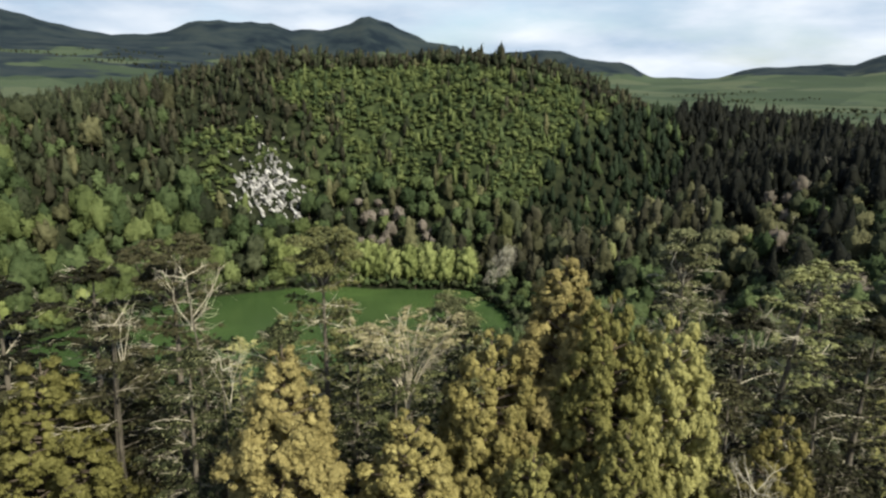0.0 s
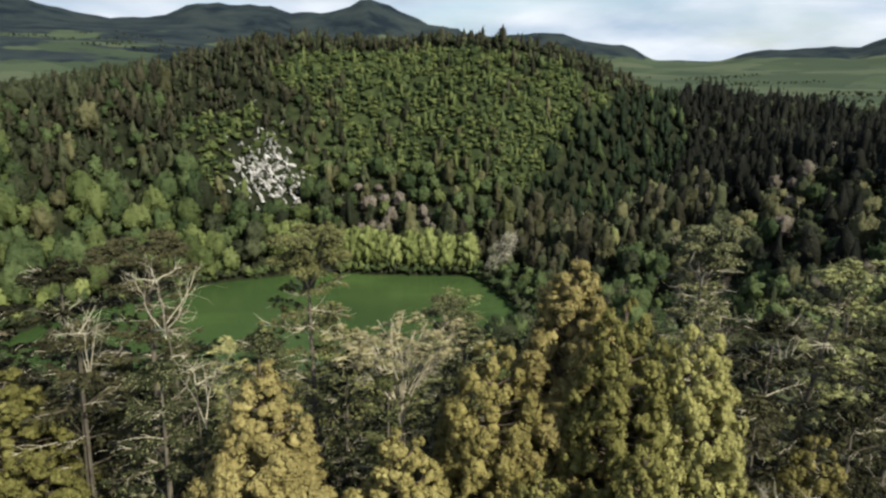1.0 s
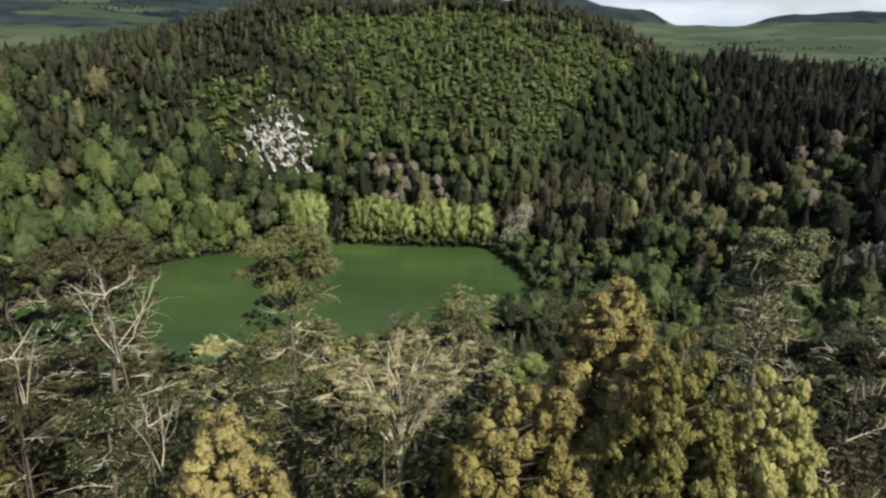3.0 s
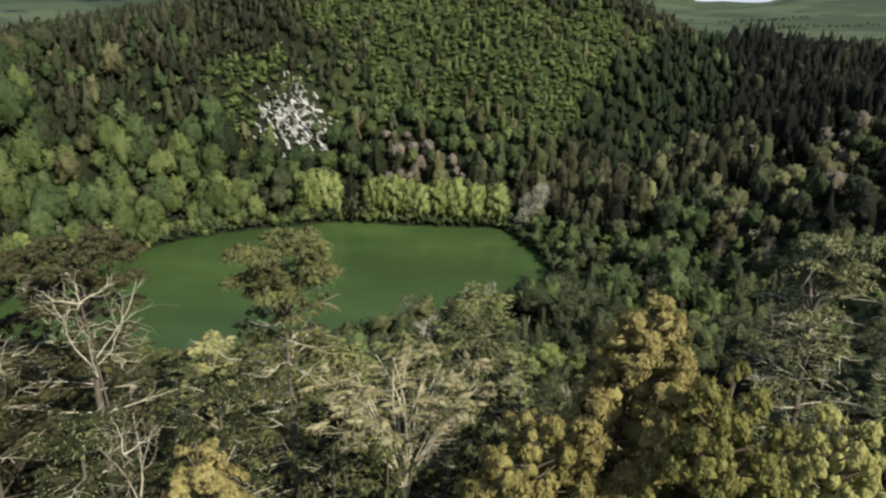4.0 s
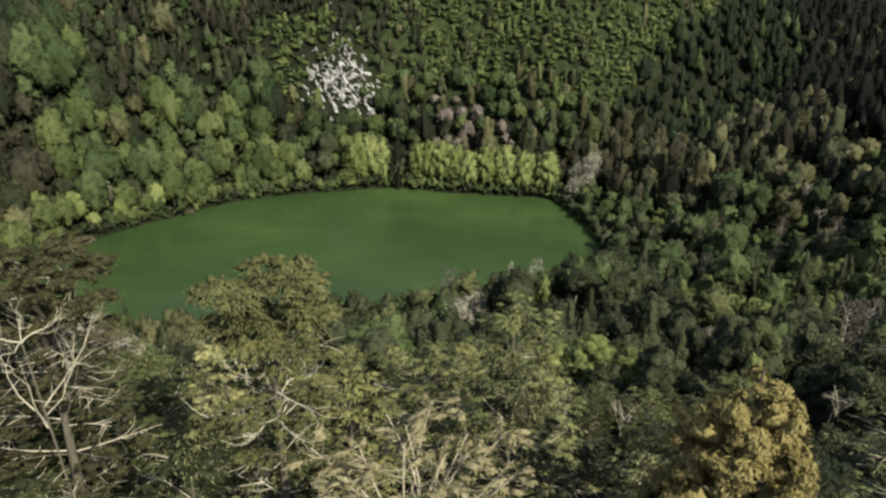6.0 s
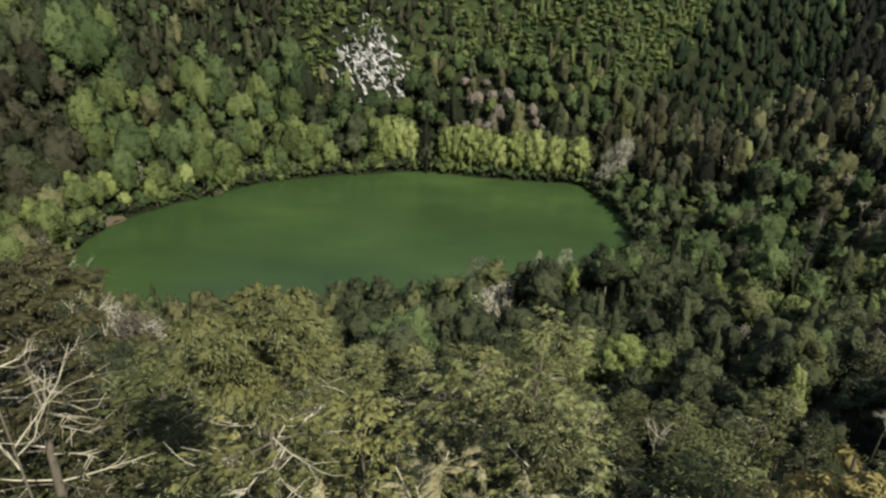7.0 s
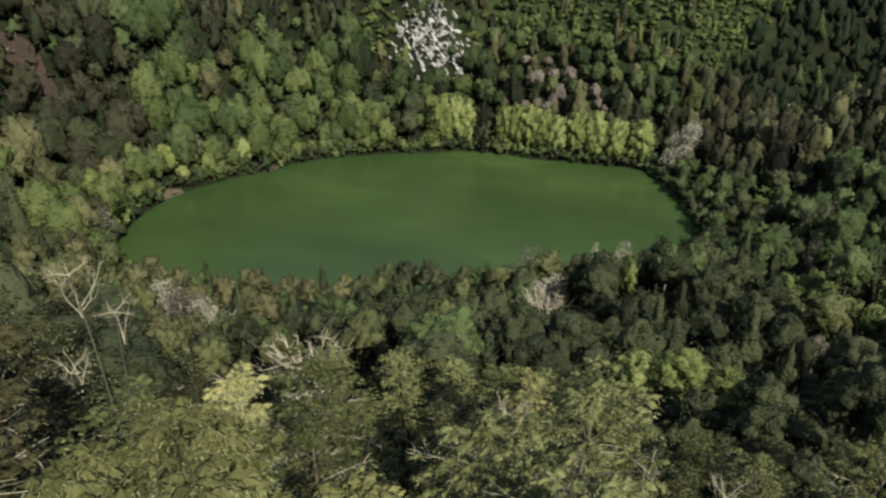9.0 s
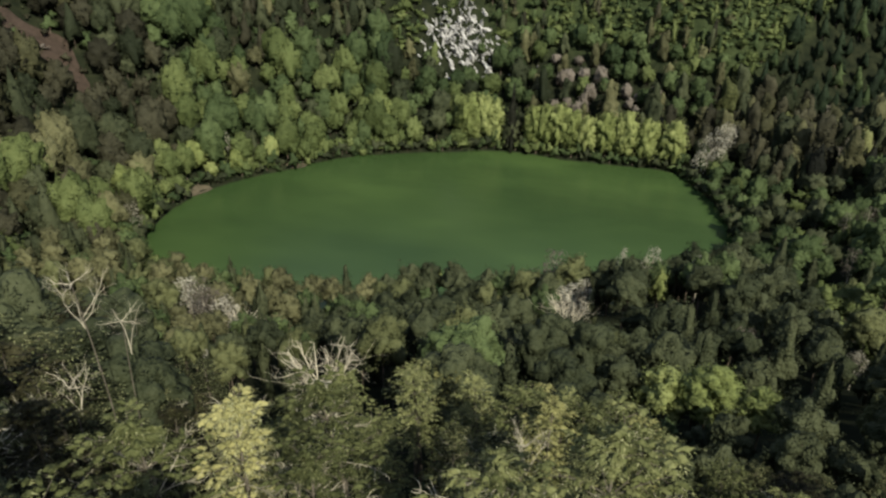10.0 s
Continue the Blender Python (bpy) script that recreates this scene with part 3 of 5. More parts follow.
def spray_pads(rng, c, d, lon, wid, droop, n, fingers):
    """Flat fingered sprays, each a drooping frond of foliage edged and topped with small blades."""
    lat = np.stack([-d[:, 1], d[:, 0], 0 * d[:, 0]], -1)
    m = len(c)
    ends = 2 * fingers
    a = np.arange(ends) * 6.283 / ends + rng.uniform(-0.2, 0.2, (m, ends))
    rho = np.where(np.arange(ends) % 2 == 0, 1.0, 0.74) * rng.uniform(0.68, 1.12, (m, ends))
    tilt = rng.normal(size=(m, 1)) * 0.09

    def spot(a, rho):
        u, w = np.cos(a) * rho, np.sin(a) * rho
        z = -droop[:, None] * (rho ** 2 + 0.5 * np.maximum(u, 0)) + tilt * w * wid[:, None] + 0.05
        return c[:, None] + d[:, None] * (u * lon[:, None])[..., None] + lat[:, None] * (w * wid[:, None])[..., None] + np.array([0, 0, 1.0]) * z[..., None]

    ring = spot(a, rho * 0.62)
    hub = c[:, None] + np.array([0, 0, 1.0]) * rng.uniform(0.08, 0.16, (m, 1, 1))
    under = c[:, None] - np.array([0, 0, 1.0]) * (0.10 + droop[:, None, None] * 0.5)
    v = np.concatenate([hub, ring, under], 1)
    k = np.arange(ends)
    one = np.concatenate([np.stack([0 * k, 1 + k, 1 + (k + 1) % ends], -1), np.stack([0 * k + ends + 1, 1 + (k + 1) % ends, 1 + k], -1)[::2]])
    fronds = (v.reshape(-1, 3), (one[None] + (np.arange(m) * (ends + 2))[:, None, None]).reshape(-1, 3))
    a2, rho2 = rng.uniform(0, 6.283, (m, n)), rng.uniform(0.25, 1.15, (m, n)) ** 0.7
    pos = spot(a2, rho2) + rng.normal(size=(m, n, 3)) * np.array([0.05, 0.05, 0.04])
    out = d[:, None] * (np.cos(a2) + 0.5)[..., None] + lat[:, None] * np.sin(a2)[..., None] + np.array([0, 0, -0.25])
    nor = np.array([0, 0, 1.0]) + 0.36 * out + rng.normal(size=(m, n, 3)) * 0.17
    return fronds, pos.reshape(-1, 3), nor.reshape(-1, 3), (out + rng.normal(size=(m, n, 3)) * 0.35).reshape(-1, 3)


def layered(seed, h, bands, mats, limb_mat, pads=9, blades=15, leaf=1.0, fine=True):
    """Cypress with level plates of drooping sprays on long limbs. bands: (low, high, tiers, ring, flat, spread, bare limbs of five), flat for a table-topped crown."""
    rng = np.random.default_rng(seed)
    bend = rng.normal(size=2) * 0.5
    spine = np.stack([np.linspace(0, 1, 8) ** 2 * bend[0], np.linspace(0, 1, 8) ** 2 * bend[1], np.linspace(-2, h * 0.96, 8)], -1)
    trunk = tube(spine, np.array([0.36, 0.33, 0.29, 0.25, 0.20, 0.14, 0.08, 0.03]), 7 if fine else 5)
    limbs, pale, cs, ds = [], [], [], []
    droops = []
    count = 0
    for low, high, tiers, ring, flat, spread, bony in bands:
        if flat == 1.0:
            for k in range(ring):
                q, a = math.sqrt((k + 0.3) / ring), k * 2.39996 + rng.normal() * 0.25
                c = np.array([q * spread * 1.15 * math.cos(a), q * spread * 0.85 * math.sin(a), h * (low + (high - low) * (k % 3) / 2) + rng.uniform(-0.12, 0.12) + 0.18 * q * q + 0.30 * q * math.cos(a)])
                size = rng.uniform(0.36, 0.66)
                path = lean_path(rng, (spine[-2][0], spine[-2][1], h * low - rng.uniform(0.5, 1.6)), c - np.array([0, 0, 0.12]), 0.10, 5)
                (pale if k % 4 == 0 else limbs).append(tube(path, np.linspace(0.055, 0.018, 5), 4))
                for j in range(tiers):
                    g, b = math.sqrt((j + 0.5) / tiers), j * 2.39996 + rng.normal() * 0.3
                    d = np.array([math.cos(b), math.sin(b), 0])
                    cs.append(c + d * g * size + np.array([0, 0, 0.26 * (1 - g * g) * size + rng.normal() * 0.06]))
                    ds.append(unit(d + 0.4 * np.array([math.cos(a), math.sin(a), 0]) + np.array([1e-6, 0, 0])))
                    droops.append(rng.uniform(0.04, 0.30))
            continue
        for i in range(tiers):
            u = i / max(tiers - 1, 1)
            for k in range(ring):
                count += 1
                z0 = h * (low + (high - low) * u ** (1 - 0.5 * flat)) + rng.normal() * 0.08
                a = k * 6.283 / ring + i * 2.39996 + rng.normal() * 0.3
                w = min(max((z0 / h - low) / (1 - low), 0), 1)
                reach = spread * ((1 - w) ** (0.7 - 0.5 * flat) * (0.6 + 0.4 * w) + 0.14) * rng.uniform(0.45, 1.2)
                rise = reach * (0.06 + 0.30 * w) + flat * 0.25 * reach
                s = np.array([np.interp(z0, spine[:, 2], spine[:, 0]), np.interp(z0, spine[:, 2], spine[:, 1]), z0 - 0.3 - 0.3 * flat])
                d = np.array([math.cos(a), math.sin(a), 0])
                lat = np.array([-d[1], d[0], 0])
                uu = np.linspace(0, 1, 6)[:, None]
                path = s + d * reach * uu + np.array([0, 0, 1]) * rise * np.sin(uu * 1.5) + lat * rng.normal() * reach * 0.10 * np.sin(uu * 2.4)
                bare = fine and count * 2 % 5 < bony
                (pale if bare else limbs).append(tube(path if fine else path[[0, 2, 5]], (np.linspace(0.034 if bare else 0.044, 0.010, 6) if fine else np.array([0.05, 0.03, 0.010])) * (0.6 + 0.6 * (1 - w)), 4 if fine else 3))
                if fine:
                    for _ in range(6 if bare else 0 if flat else 2):
                        f = rng.uniform(0.35, 1.0)
                        p = np.array([np.interp(f * 5, range(6), path[:, q]) for q in range(3)])
                        q = p + unit(d + lat * rng.normal() * 0.9 + np.array([0, 0, rng.normal() * 0.35 + 0.15])) * rng.uniform(0.4, 1.1)
                        pale.append(tube(lean_path(rng, p, q, 0.12, 4), (0.017, 0.014, 0.010, 0.005), 3))
                n = max(int(pads * (0.45 + 0.55 * min(reach / spread, 1)) * (0.4 if bare else 1)), 2)
                for j in range(n):
                    f0 = 0.22 + 0.10 * flat
                    f = f0 + (1 - f0) * (j + rng.uniform(0.2, 0.8)) / n
                    side = (1 if j % 2 else -1) * reach * 0.40 * (1.15 - 0.8 * abs(f - 0.6) / 0.5) * rng.uniform(0.15, 1.05)
                    base = np.array([np.interp(f * 5, range(6), path[:, q]) for q in range(3)])
                    p = base + lat * side + d * abs(side) * 0.5 + np.array([0, 0, 0.08 - 0.10 * abs(side) + rng.normal() * 0.045])
                    if fine and j % 2 == 0 and abs(side) > 0.3:
                        (pale if bare else limbs).append(tube(np.stack([base, p]), (0.02, 0.008), 3))
                    cs.append(p)
                    droops.append(rng.uniform(0.10, 0.30))
                    ds.append(unit(d + lat * np.sign(side) * 0.7 + np.array([1e-6, 0, 0])))
    for _ in range(0 if bands[-1][4] == 1.0 else 30 if fine else 8):
        a, r = rng.uniform(0, 6.283), rng.uniform(0, 1.15)
        cs.append(spine[-1] + np.array([math.cos(a) * r, math.sin(a) * r, rng.uniform(-0.3, 0.035 * h * max(1 - r, 0.02))]))
        droops.append(rng.uniform(0.10, 0.30))
        ds.append(np.array([math.cos(a), math.sin(a), 0]))
    cs, ds = np.array(cs), np.array(ds)
    m = len(cs)
    lon, wid = leaf * rng.uniform(0.50, 1.0, m), leaf * rng.uniform(0.28, 0.55, m)
    fronds, pos, nor, along = spray_pads(rng, cs, ds, lon, wid, leaf * np.array(droops), blades, 5 if fine else 4)
    # random share of pale blades, painting sunlight onto the sprays
    tip = rng.uniform(0, 1, len(pos)) < (0.14 if mats[0] is M_DUSK else 0.36 if mats[0] is M_CYPRESS else 0.62 if fine and mats[0] is M_FLAT else 0.18)
    ln, wd = leaf * rng.uniform(0.17, 0.38, len(pos)), leaf * rng.uniform(0.038, 0.075, len(pos)) * (1 if fine else 2.0)
    body = [(*fronds, 0, False)] + [(*leaf_blades(pos[q], nor[q], along[q], ln[q], wd[q], rng), slot, False) for slot, q in ((0, ~tip), (1, tip))]
    wood_parts = [(*trunk, 0, True), (*merged(limbs), 0, True)] + ([(*merged(pale), 1, True)] if pale else [])
    return [("trunk", build_mesh("trunk", wood_parts, [limb_mat, M_PALEWOOD]), ""), ("crown", build_mesh("crown", body, mats + [M_OLIVE if mats[0] is M_DUSK else M_TIPS]), "")]


def bare_tree(seed, h, spread, mat, forks=6, fine=5, thick=0.16, low=0.3):
    """Leafless tree: a trunk that forks into rising limbs, each with crooked branches and twigs."""
    rng = np.random.default_rng(seed)
    top = np.array([rng.normal() * 0.3, rng.normal() * 0.3, h * (low + 0.08)])
    trunk = [tube(lean_path(rng, (0, 0, -1.5), top, 0.03, 7), np.linspace(thick * 1.7, thick * 0.8, 7), 6)]
    limbs = []
    for k in range(forks):
        a = k * 6.283 / forks + rng.normal() * 0.35
        start = np.array([0, 0, h * low * rng.uniform(0.94, 1.0)]) if k % 2 else top
        end = np.array([math.cos(a) * spread * rng.uniform(0.5, 1.0), math.sin(a) * spread * rng.uniform(0.5, 1.0), h * rng.uniform(max(0.78, low + 0.09), 1.0)])
        path = lean_path(rng, start, end, 0.045, 7) + rng.normal(size=(7, 3)) * 0.05 * np.sin(np.linspace(0, 3.14, 7))[:, None]
        limbs.append(tube(path, np.linspace(thick * 0.72, thick * 0.16, 7), 5))
        for j in range(fine):
            f = rng.uniform(0.3, 0.97)
            p = np.array([np.interp(f * 6, range(7), path[:, c]) for c in range(3)])
            d = unit(unit(end - start) + rng.normal(size=3) * 0.75 + np.array([0, 0, 0.25]))
            ln = np.linalg.norm(end - start) * (1.05 - f) * rng.uniform(0.4, 0.8) + 0.3
            sub = lean_path(rng, p, p + d * ln, 0.12, 5)
            limbs.append(tube(sub, np.linspace(thick * 0.24, thick * 0.06, 5), 4))
            for _ in range(3):
                g = sub[rng.integers(1, 5)]
                d2 = unit(d + rng.normal(size=3) * 0.8)
                limbs.append(tube(lean_path(rng, g, g + d2 * ln * rng.uniform(0.3, 0.6), 0.1, 3), (thick * 0.1, thick * 0.07, thick * 0.03), 3))
    return [("trunk", build_mesh("trunk", [(*merged(trunk), 0, True)], [M_LIMB]), ""), ("crown", build_mesh("crown", [(*merged(limbs), 0, True)], [mat]), "bare pale branches")]


def vase_tree(seed, h, spread, mat, limbs=26):
    """Half-dead cypress: many pale limbs fanning up to a flat table of bronze sprays and fine twigs."""
    rng = np.random.default_rng(seed)
    fork = np.array([0, 0, h * 0.77])
    trunk = tube(lean_path(rng, (0, 0, -1.5), fork, 0.01, 5), np.linspace(0.24, 0.13, 5), 6)
    wood_, cs, ds = [], [], []
    for k in range(limbs):
        a = k * 2.39996 + rng.normal() * 0.2
        r = spread * math.sqrt((k + 0.6) / limbs) * rng.uniform(0.8, 1.1)
        d, lat = np.array([math.cos(a), math.sin(a), 0]), np.array([-math.sin(a), math.cos(a), 0])
        top = h * (0.975 - 0.022 * (r / spread) ** 2 + rng.uniform(-0.03, 0.006))
        start = fork + np.array([0, 0, rng.uniform(-1.4, 0.3)])
        u = np.linspace(0, 1, 7)[:, None]
        path = start + d * r * u ** 1.25 + np.array([0, 0, 1]) * (top - start[2]) * u ** 0.85 + lat * rng.normal() * 0.25 * np.sin(u * 3.1)
        wood_.append(tube(path, np.linspace(0.060, 0.016, 7), 5))
        for _ in range(11):
            f = rng.uniform(0.5, 1.0)
            p = np.array([np.interp(f * 6, range(7), path[:, q]) for q in range(3)])
            w = unit(d * rng.uniform(0.2, 1.0) + lat * rng.normal() * 0.9 + np.array([0, 0, rng.normal() * 0.16 + 0.1]))
            ln = rng.uniform(0.35, 0.95)
            sub = lean_path(rng, p, p + w * ln, 0.1, 4)
            wood_.append(tube(sub, (0.014, 0.012, 0.009, 0.004), 3))
            for _ in range(2):
                g = sub[rng.integers(1, 4)]
                wood_.append(tube(np.stack([g, g + unit(w + rng.normal(size=3) * np.array([0.7, 0.7, 0.25])) * ln * 0.5]), (0.008, 0.004), 3))
            if f > 0.72:
                cs.append(sub[-1] + np.array([0, 0, 0.05]))
                ds.append(unit(np.array([w[0], w[1], 0]) + np.array([1e-6, 0, 0])))
    cs, ds = np.array(cs), np.array(ds)
    m = len(cs)
    fronds, pos, nor, along = spray_pads(rng, cs, ds, rng.uniform(0.36, 0.72, m), rng.uniform(0.18, 0.34, m), rng.uniform(-0.06, 0.08, m), 24, 6)
    green = rng.uniform(size=len(pos)) < 0.5
    body = [(*fronds, 0, False)] + [(*leaf_blades(pos[q], nor[q], along[q], rng.uniform(0.12, 0.26, q.sum()), rng.uniform(0.03, 0.06, q.sum()), rng), slot, False) for slot, q in ((0, ~green), (1, green))]
    return [("trunk", build_mesh("trunk", [(*trunk, 0, True)], [mat]), ""), ("branch_fan", build_mesh("branch_fan", [(*merged(wood_), 0, True)], [mat]), "bleached bare limbs"),
            ("crown", build_mesh("crown", body, [M_DRYTIPS, M_FLAT]), "bronze dried sprays")]


def crown_clumps(rng, h, spread, low, n_clump, shape, clump=1.0):
    """Centres and sizes of the leaf masses of a crown: shape 'round', 'spire' or 'column'."""
    out = []
    for k in range(n_clump):
        q, a = (k + rng.uniform(0, 1)) / n_clump, k * 2.39996 + rng.normal() * 0.4
        if shape == "dome":
            up = 1 - (1.35 if low > 0.12 else 1.78) * q
            flatr = math.sqrt(max(1 - up * up, 0))
            grow = 0.92 + 0.16 * math.sin(2.3 * a + n_clump) * math.sin(5 * q + 1) + rng.uniform(-0.10, 0.10)
            mid_z, semi = h * (0.5 + low * 0.5), h * (0.5 - low * 0.5)
            out.append((np.array([flatr * math.cos(a) * spread * grow * 0.8, flatr * math.sin(a) * spread * grow * 0.8, mid_z + up * semi * grow * 0.86]), spread * clump * rng.uniform(0.20, 0.36)))
            continue
        if shape == "round":
            w = math.sqrt(max(1 - (2 * q - 0.9) ** 2 / 1.25, 0.05))
            r, size = spread * w * rng.uniform(0.45, 0.85), spread * rng.uniform(0.28, 0.46)
        elif shape == "spire":
            w = (1 - q ** 1.35) + 0.05
            r, size = spread * w * rng.uniform(0.35, 0.8), spread * (0.18 + 0.34 * (1 - q)) * rng.uniform(0.8, 1.2)
        else:
            w = math.sin(min(q * 1.15 + 0.25, 1) * 3.0) * 0.6 + 0.4
            r, size = spread * w * rng.uniform(0.3, 0.75), spread * rng.uniform(0.34, 0.55)
        out.append((np.array([r * math.cos(a), r * math.sin(a), h * (low + (0.96 - low) * q)]), size))
    return out


def clump_tree(seed, h, spread, low, mats, n_clump, per, leaf, shape="round", bark=None, closed=True):
    """Trunk and limbs under a crown of clumps: a closed lumpy canopy with leaves over it, or thin leaf sprays alone."""
    rng = np.random.default_rng(seed)
    trunk = tube(lean_path(rng, (0, 0, -1.5), (0, 0, h * 0.85), 0.02, 6), np.linspace(0.24, 0.05, 6), 5)
    limbs, pieces = [], []
    clumps = crown_clumps(rng, h, spread, low, n_clump, shape)
    for c, size in clumps:
        limbs.append(tube([(0, 0, max(c[2] - size * 1.4, h * low * 0.7)), c], (0.07, 0.02), 3))
        if not closed:
            d = unit(rng.normal(size=(per, 3)) + np.array([0, 0, 0.45]))
            pos = c + d * size * rng.uniform(0.78, 1.06, (per, 1)) * np.array([1, 1, 1.1])
            pieces.append(leaf_blades(pos, d + rng.normal(size=(per, 3)) * 0.3, rng.normal(size=(per, 3)) + np.array([0, 0, 0.5]), leaf * rng.uniform(0.8, 1.5, per), leaf * rng.uniform(0.3, 0.6, per), rng))
    if closed:
        v, f = crown_shell(rng, [(c, size * 0.82) for c, size in clumps], *((FULL_V, FULL_F) if n_clump > 34 else (SHELL_V, SHELL_F)), 0.07)
        body = [(v, f, 0, True), (*shell_leaves(rng, v, f, int(n_clump * per / 9), 9, leaf * 2.0, leaf * 0.95), 0, False)]
    else:
        body = [(*merged(pieces), 0, False)]
    return [("trunk", build_mesh("trunk", [(*trunk, 0, True), (*merged(limbs), 0, True)], [bark or M_BARK]), ""), ("crown", build_mesh("crown", body, mats), "")]


class Kind:
    """A kind of tree with a few grown forms, planted by copying."""

    def __init__(self, name, label, category, group, forms):
        self.name, self.label, self.category, self.group = name, label, category, group
        self.forms, self.first, self.count = forms, {}, 0

    def plant(self, x, y, form=None, top=None, scale=1.0, turn=0.0, wide=1.0, height=None, label=""):
        """top: world height of the crown's tip, by which the tree is scaled."""
        k = (self.count if form is None else form) % len(self.forms)
        self.count += 1
        z = float(ground_z(x, y))
        s = (top - z + 0.2) / height if top is not None else scale
        m = Matrix.LocRotScale((x, y, z - 0.2), Euler((0, 0, turn)), (s * wide, s * wide, s))
        if k in self.first:
            ob = copy_thing(self.first[k], Matrix.Identity(4))
            ob.matrix_basis = m
        else:
            ob = self.first[k] = thing(self.name, self.label, self.category, self.group)
            for pn, me, pl in self.forms[k]:
                part(pn, me, ob, pl)
            ob.matrix_basis = m
        if label:
            tagged(ob, label)
        return ob


cedar = Kind("cedar_tree", "golden-green cedar with rounded tufts standing on the forest slope", "tree", "golden cedars",
             [puff_cone(1, 20, 0.62, 0.74, [M_BRONZE]), puff_cone(2, 20, 0.95, 0.62, [M_GOLD]), puff_cone(3, 20, 1.15, 0.55, [M_GOLDGREEN], 220, 10, 30), puff_cone(4, 20, 0.95, 0.62, [M_GOLDGREEN])])
cypress = Kind("cypress_tree", "grey-green cypress with level sprays on pale limbs", "tree", "slope cypresses",
               [layered(11, 20, [(0.38, 0.95, 8, 6, 0, 4.2, 1)], [M_CYPRESS], M_LIMB, 13, 24, 0.74), layered(12, 20, [(0.38, 0.95, 8, 6, 0, 3.8, 1)], [M_CYPRESS], M_LIMB, 13, 24, 0.74),
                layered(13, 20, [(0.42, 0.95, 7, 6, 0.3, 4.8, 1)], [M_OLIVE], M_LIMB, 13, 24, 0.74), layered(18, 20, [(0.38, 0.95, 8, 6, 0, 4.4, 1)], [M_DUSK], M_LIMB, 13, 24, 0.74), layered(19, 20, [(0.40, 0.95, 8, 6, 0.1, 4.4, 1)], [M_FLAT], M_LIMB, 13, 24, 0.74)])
slope_cypress = Kind("cypress_tree", "cypress with level olive-green sprays further down the slope", "tree", "lower slope cypresses",
                     [layered(14, 20, [(0.48, 0.95, 9, 5, 0.1, 4.6, 0)], [M_CYPRESS], M_LIMB, 11, 11, 0.78, False), layered(15, 20, [(0.48, 0.95, 9, 5, 0, 4.2, 0)], [M_OLIVE], M_LIMB, 11, 11, 0.78, False),
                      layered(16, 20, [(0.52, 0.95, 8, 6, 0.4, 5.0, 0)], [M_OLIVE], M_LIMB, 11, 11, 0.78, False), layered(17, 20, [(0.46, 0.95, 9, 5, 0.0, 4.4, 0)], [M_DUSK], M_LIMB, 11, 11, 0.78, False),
                      layered(20, 20, [(0.46, 0.95, 9, 5, 0.1, 4.6, 0)], [M_FLAT], M_LIMB, 11, 11, 0.78, False)])
umbrella = Kind("flat_topped_cypress", "tall cypress with a flat layered olive-green top and pale trunk", "tree", "flat-topped cypresses",
                [layered(21, 22, [(0.46, 0.80, 7, 5, 0, 3.6, 2), (0.80, 0.91, 4, 5, 0, 2.4, 2), (0.922, 0.985, 22, 24, 1.0, 1.45, 0)], [M_FLAT], M_LIMB, 14, 26, 0.46),
                 layered(22, 22, [(0.46, 0.80, 7, 5, 0, 3.4, 2), (0.80, 0.90, 4, 5, 0, 2.2, 3), (0.922, 0.985, 22, 17, 1.0, 1.5, 0)], [M_CYPRESS], M_LIMB, 14, 26, 0.46),
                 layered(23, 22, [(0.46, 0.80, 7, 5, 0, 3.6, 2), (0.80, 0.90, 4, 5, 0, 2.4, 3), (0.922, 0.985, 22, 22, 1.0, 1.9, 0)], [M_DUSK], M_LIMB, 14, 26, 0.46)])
dead = Kind("bare_tree", "leafless dead tree with whitish-grey branches among the cypresses", "tree", "bare trees",
            [bare_tree(31, 20, 2.0, M_PALEWOOD, 8, 5, 0.036, 0.90), bare_tree(32, 18, 1.4, M_PALEWOOD, 6, 5, 0.034, 0.86), bare_tree(34, 16, 2.0, M_PALEWOOD, 9, 6, 0.046, 0.80)])
dry = Kind("dry_tree", "half-dead cypress with pale fanned limbs and a flat bronze top", "tree", "dry trees", [vase_tree(41, 20, 3.2, M_TWIG, 22)])

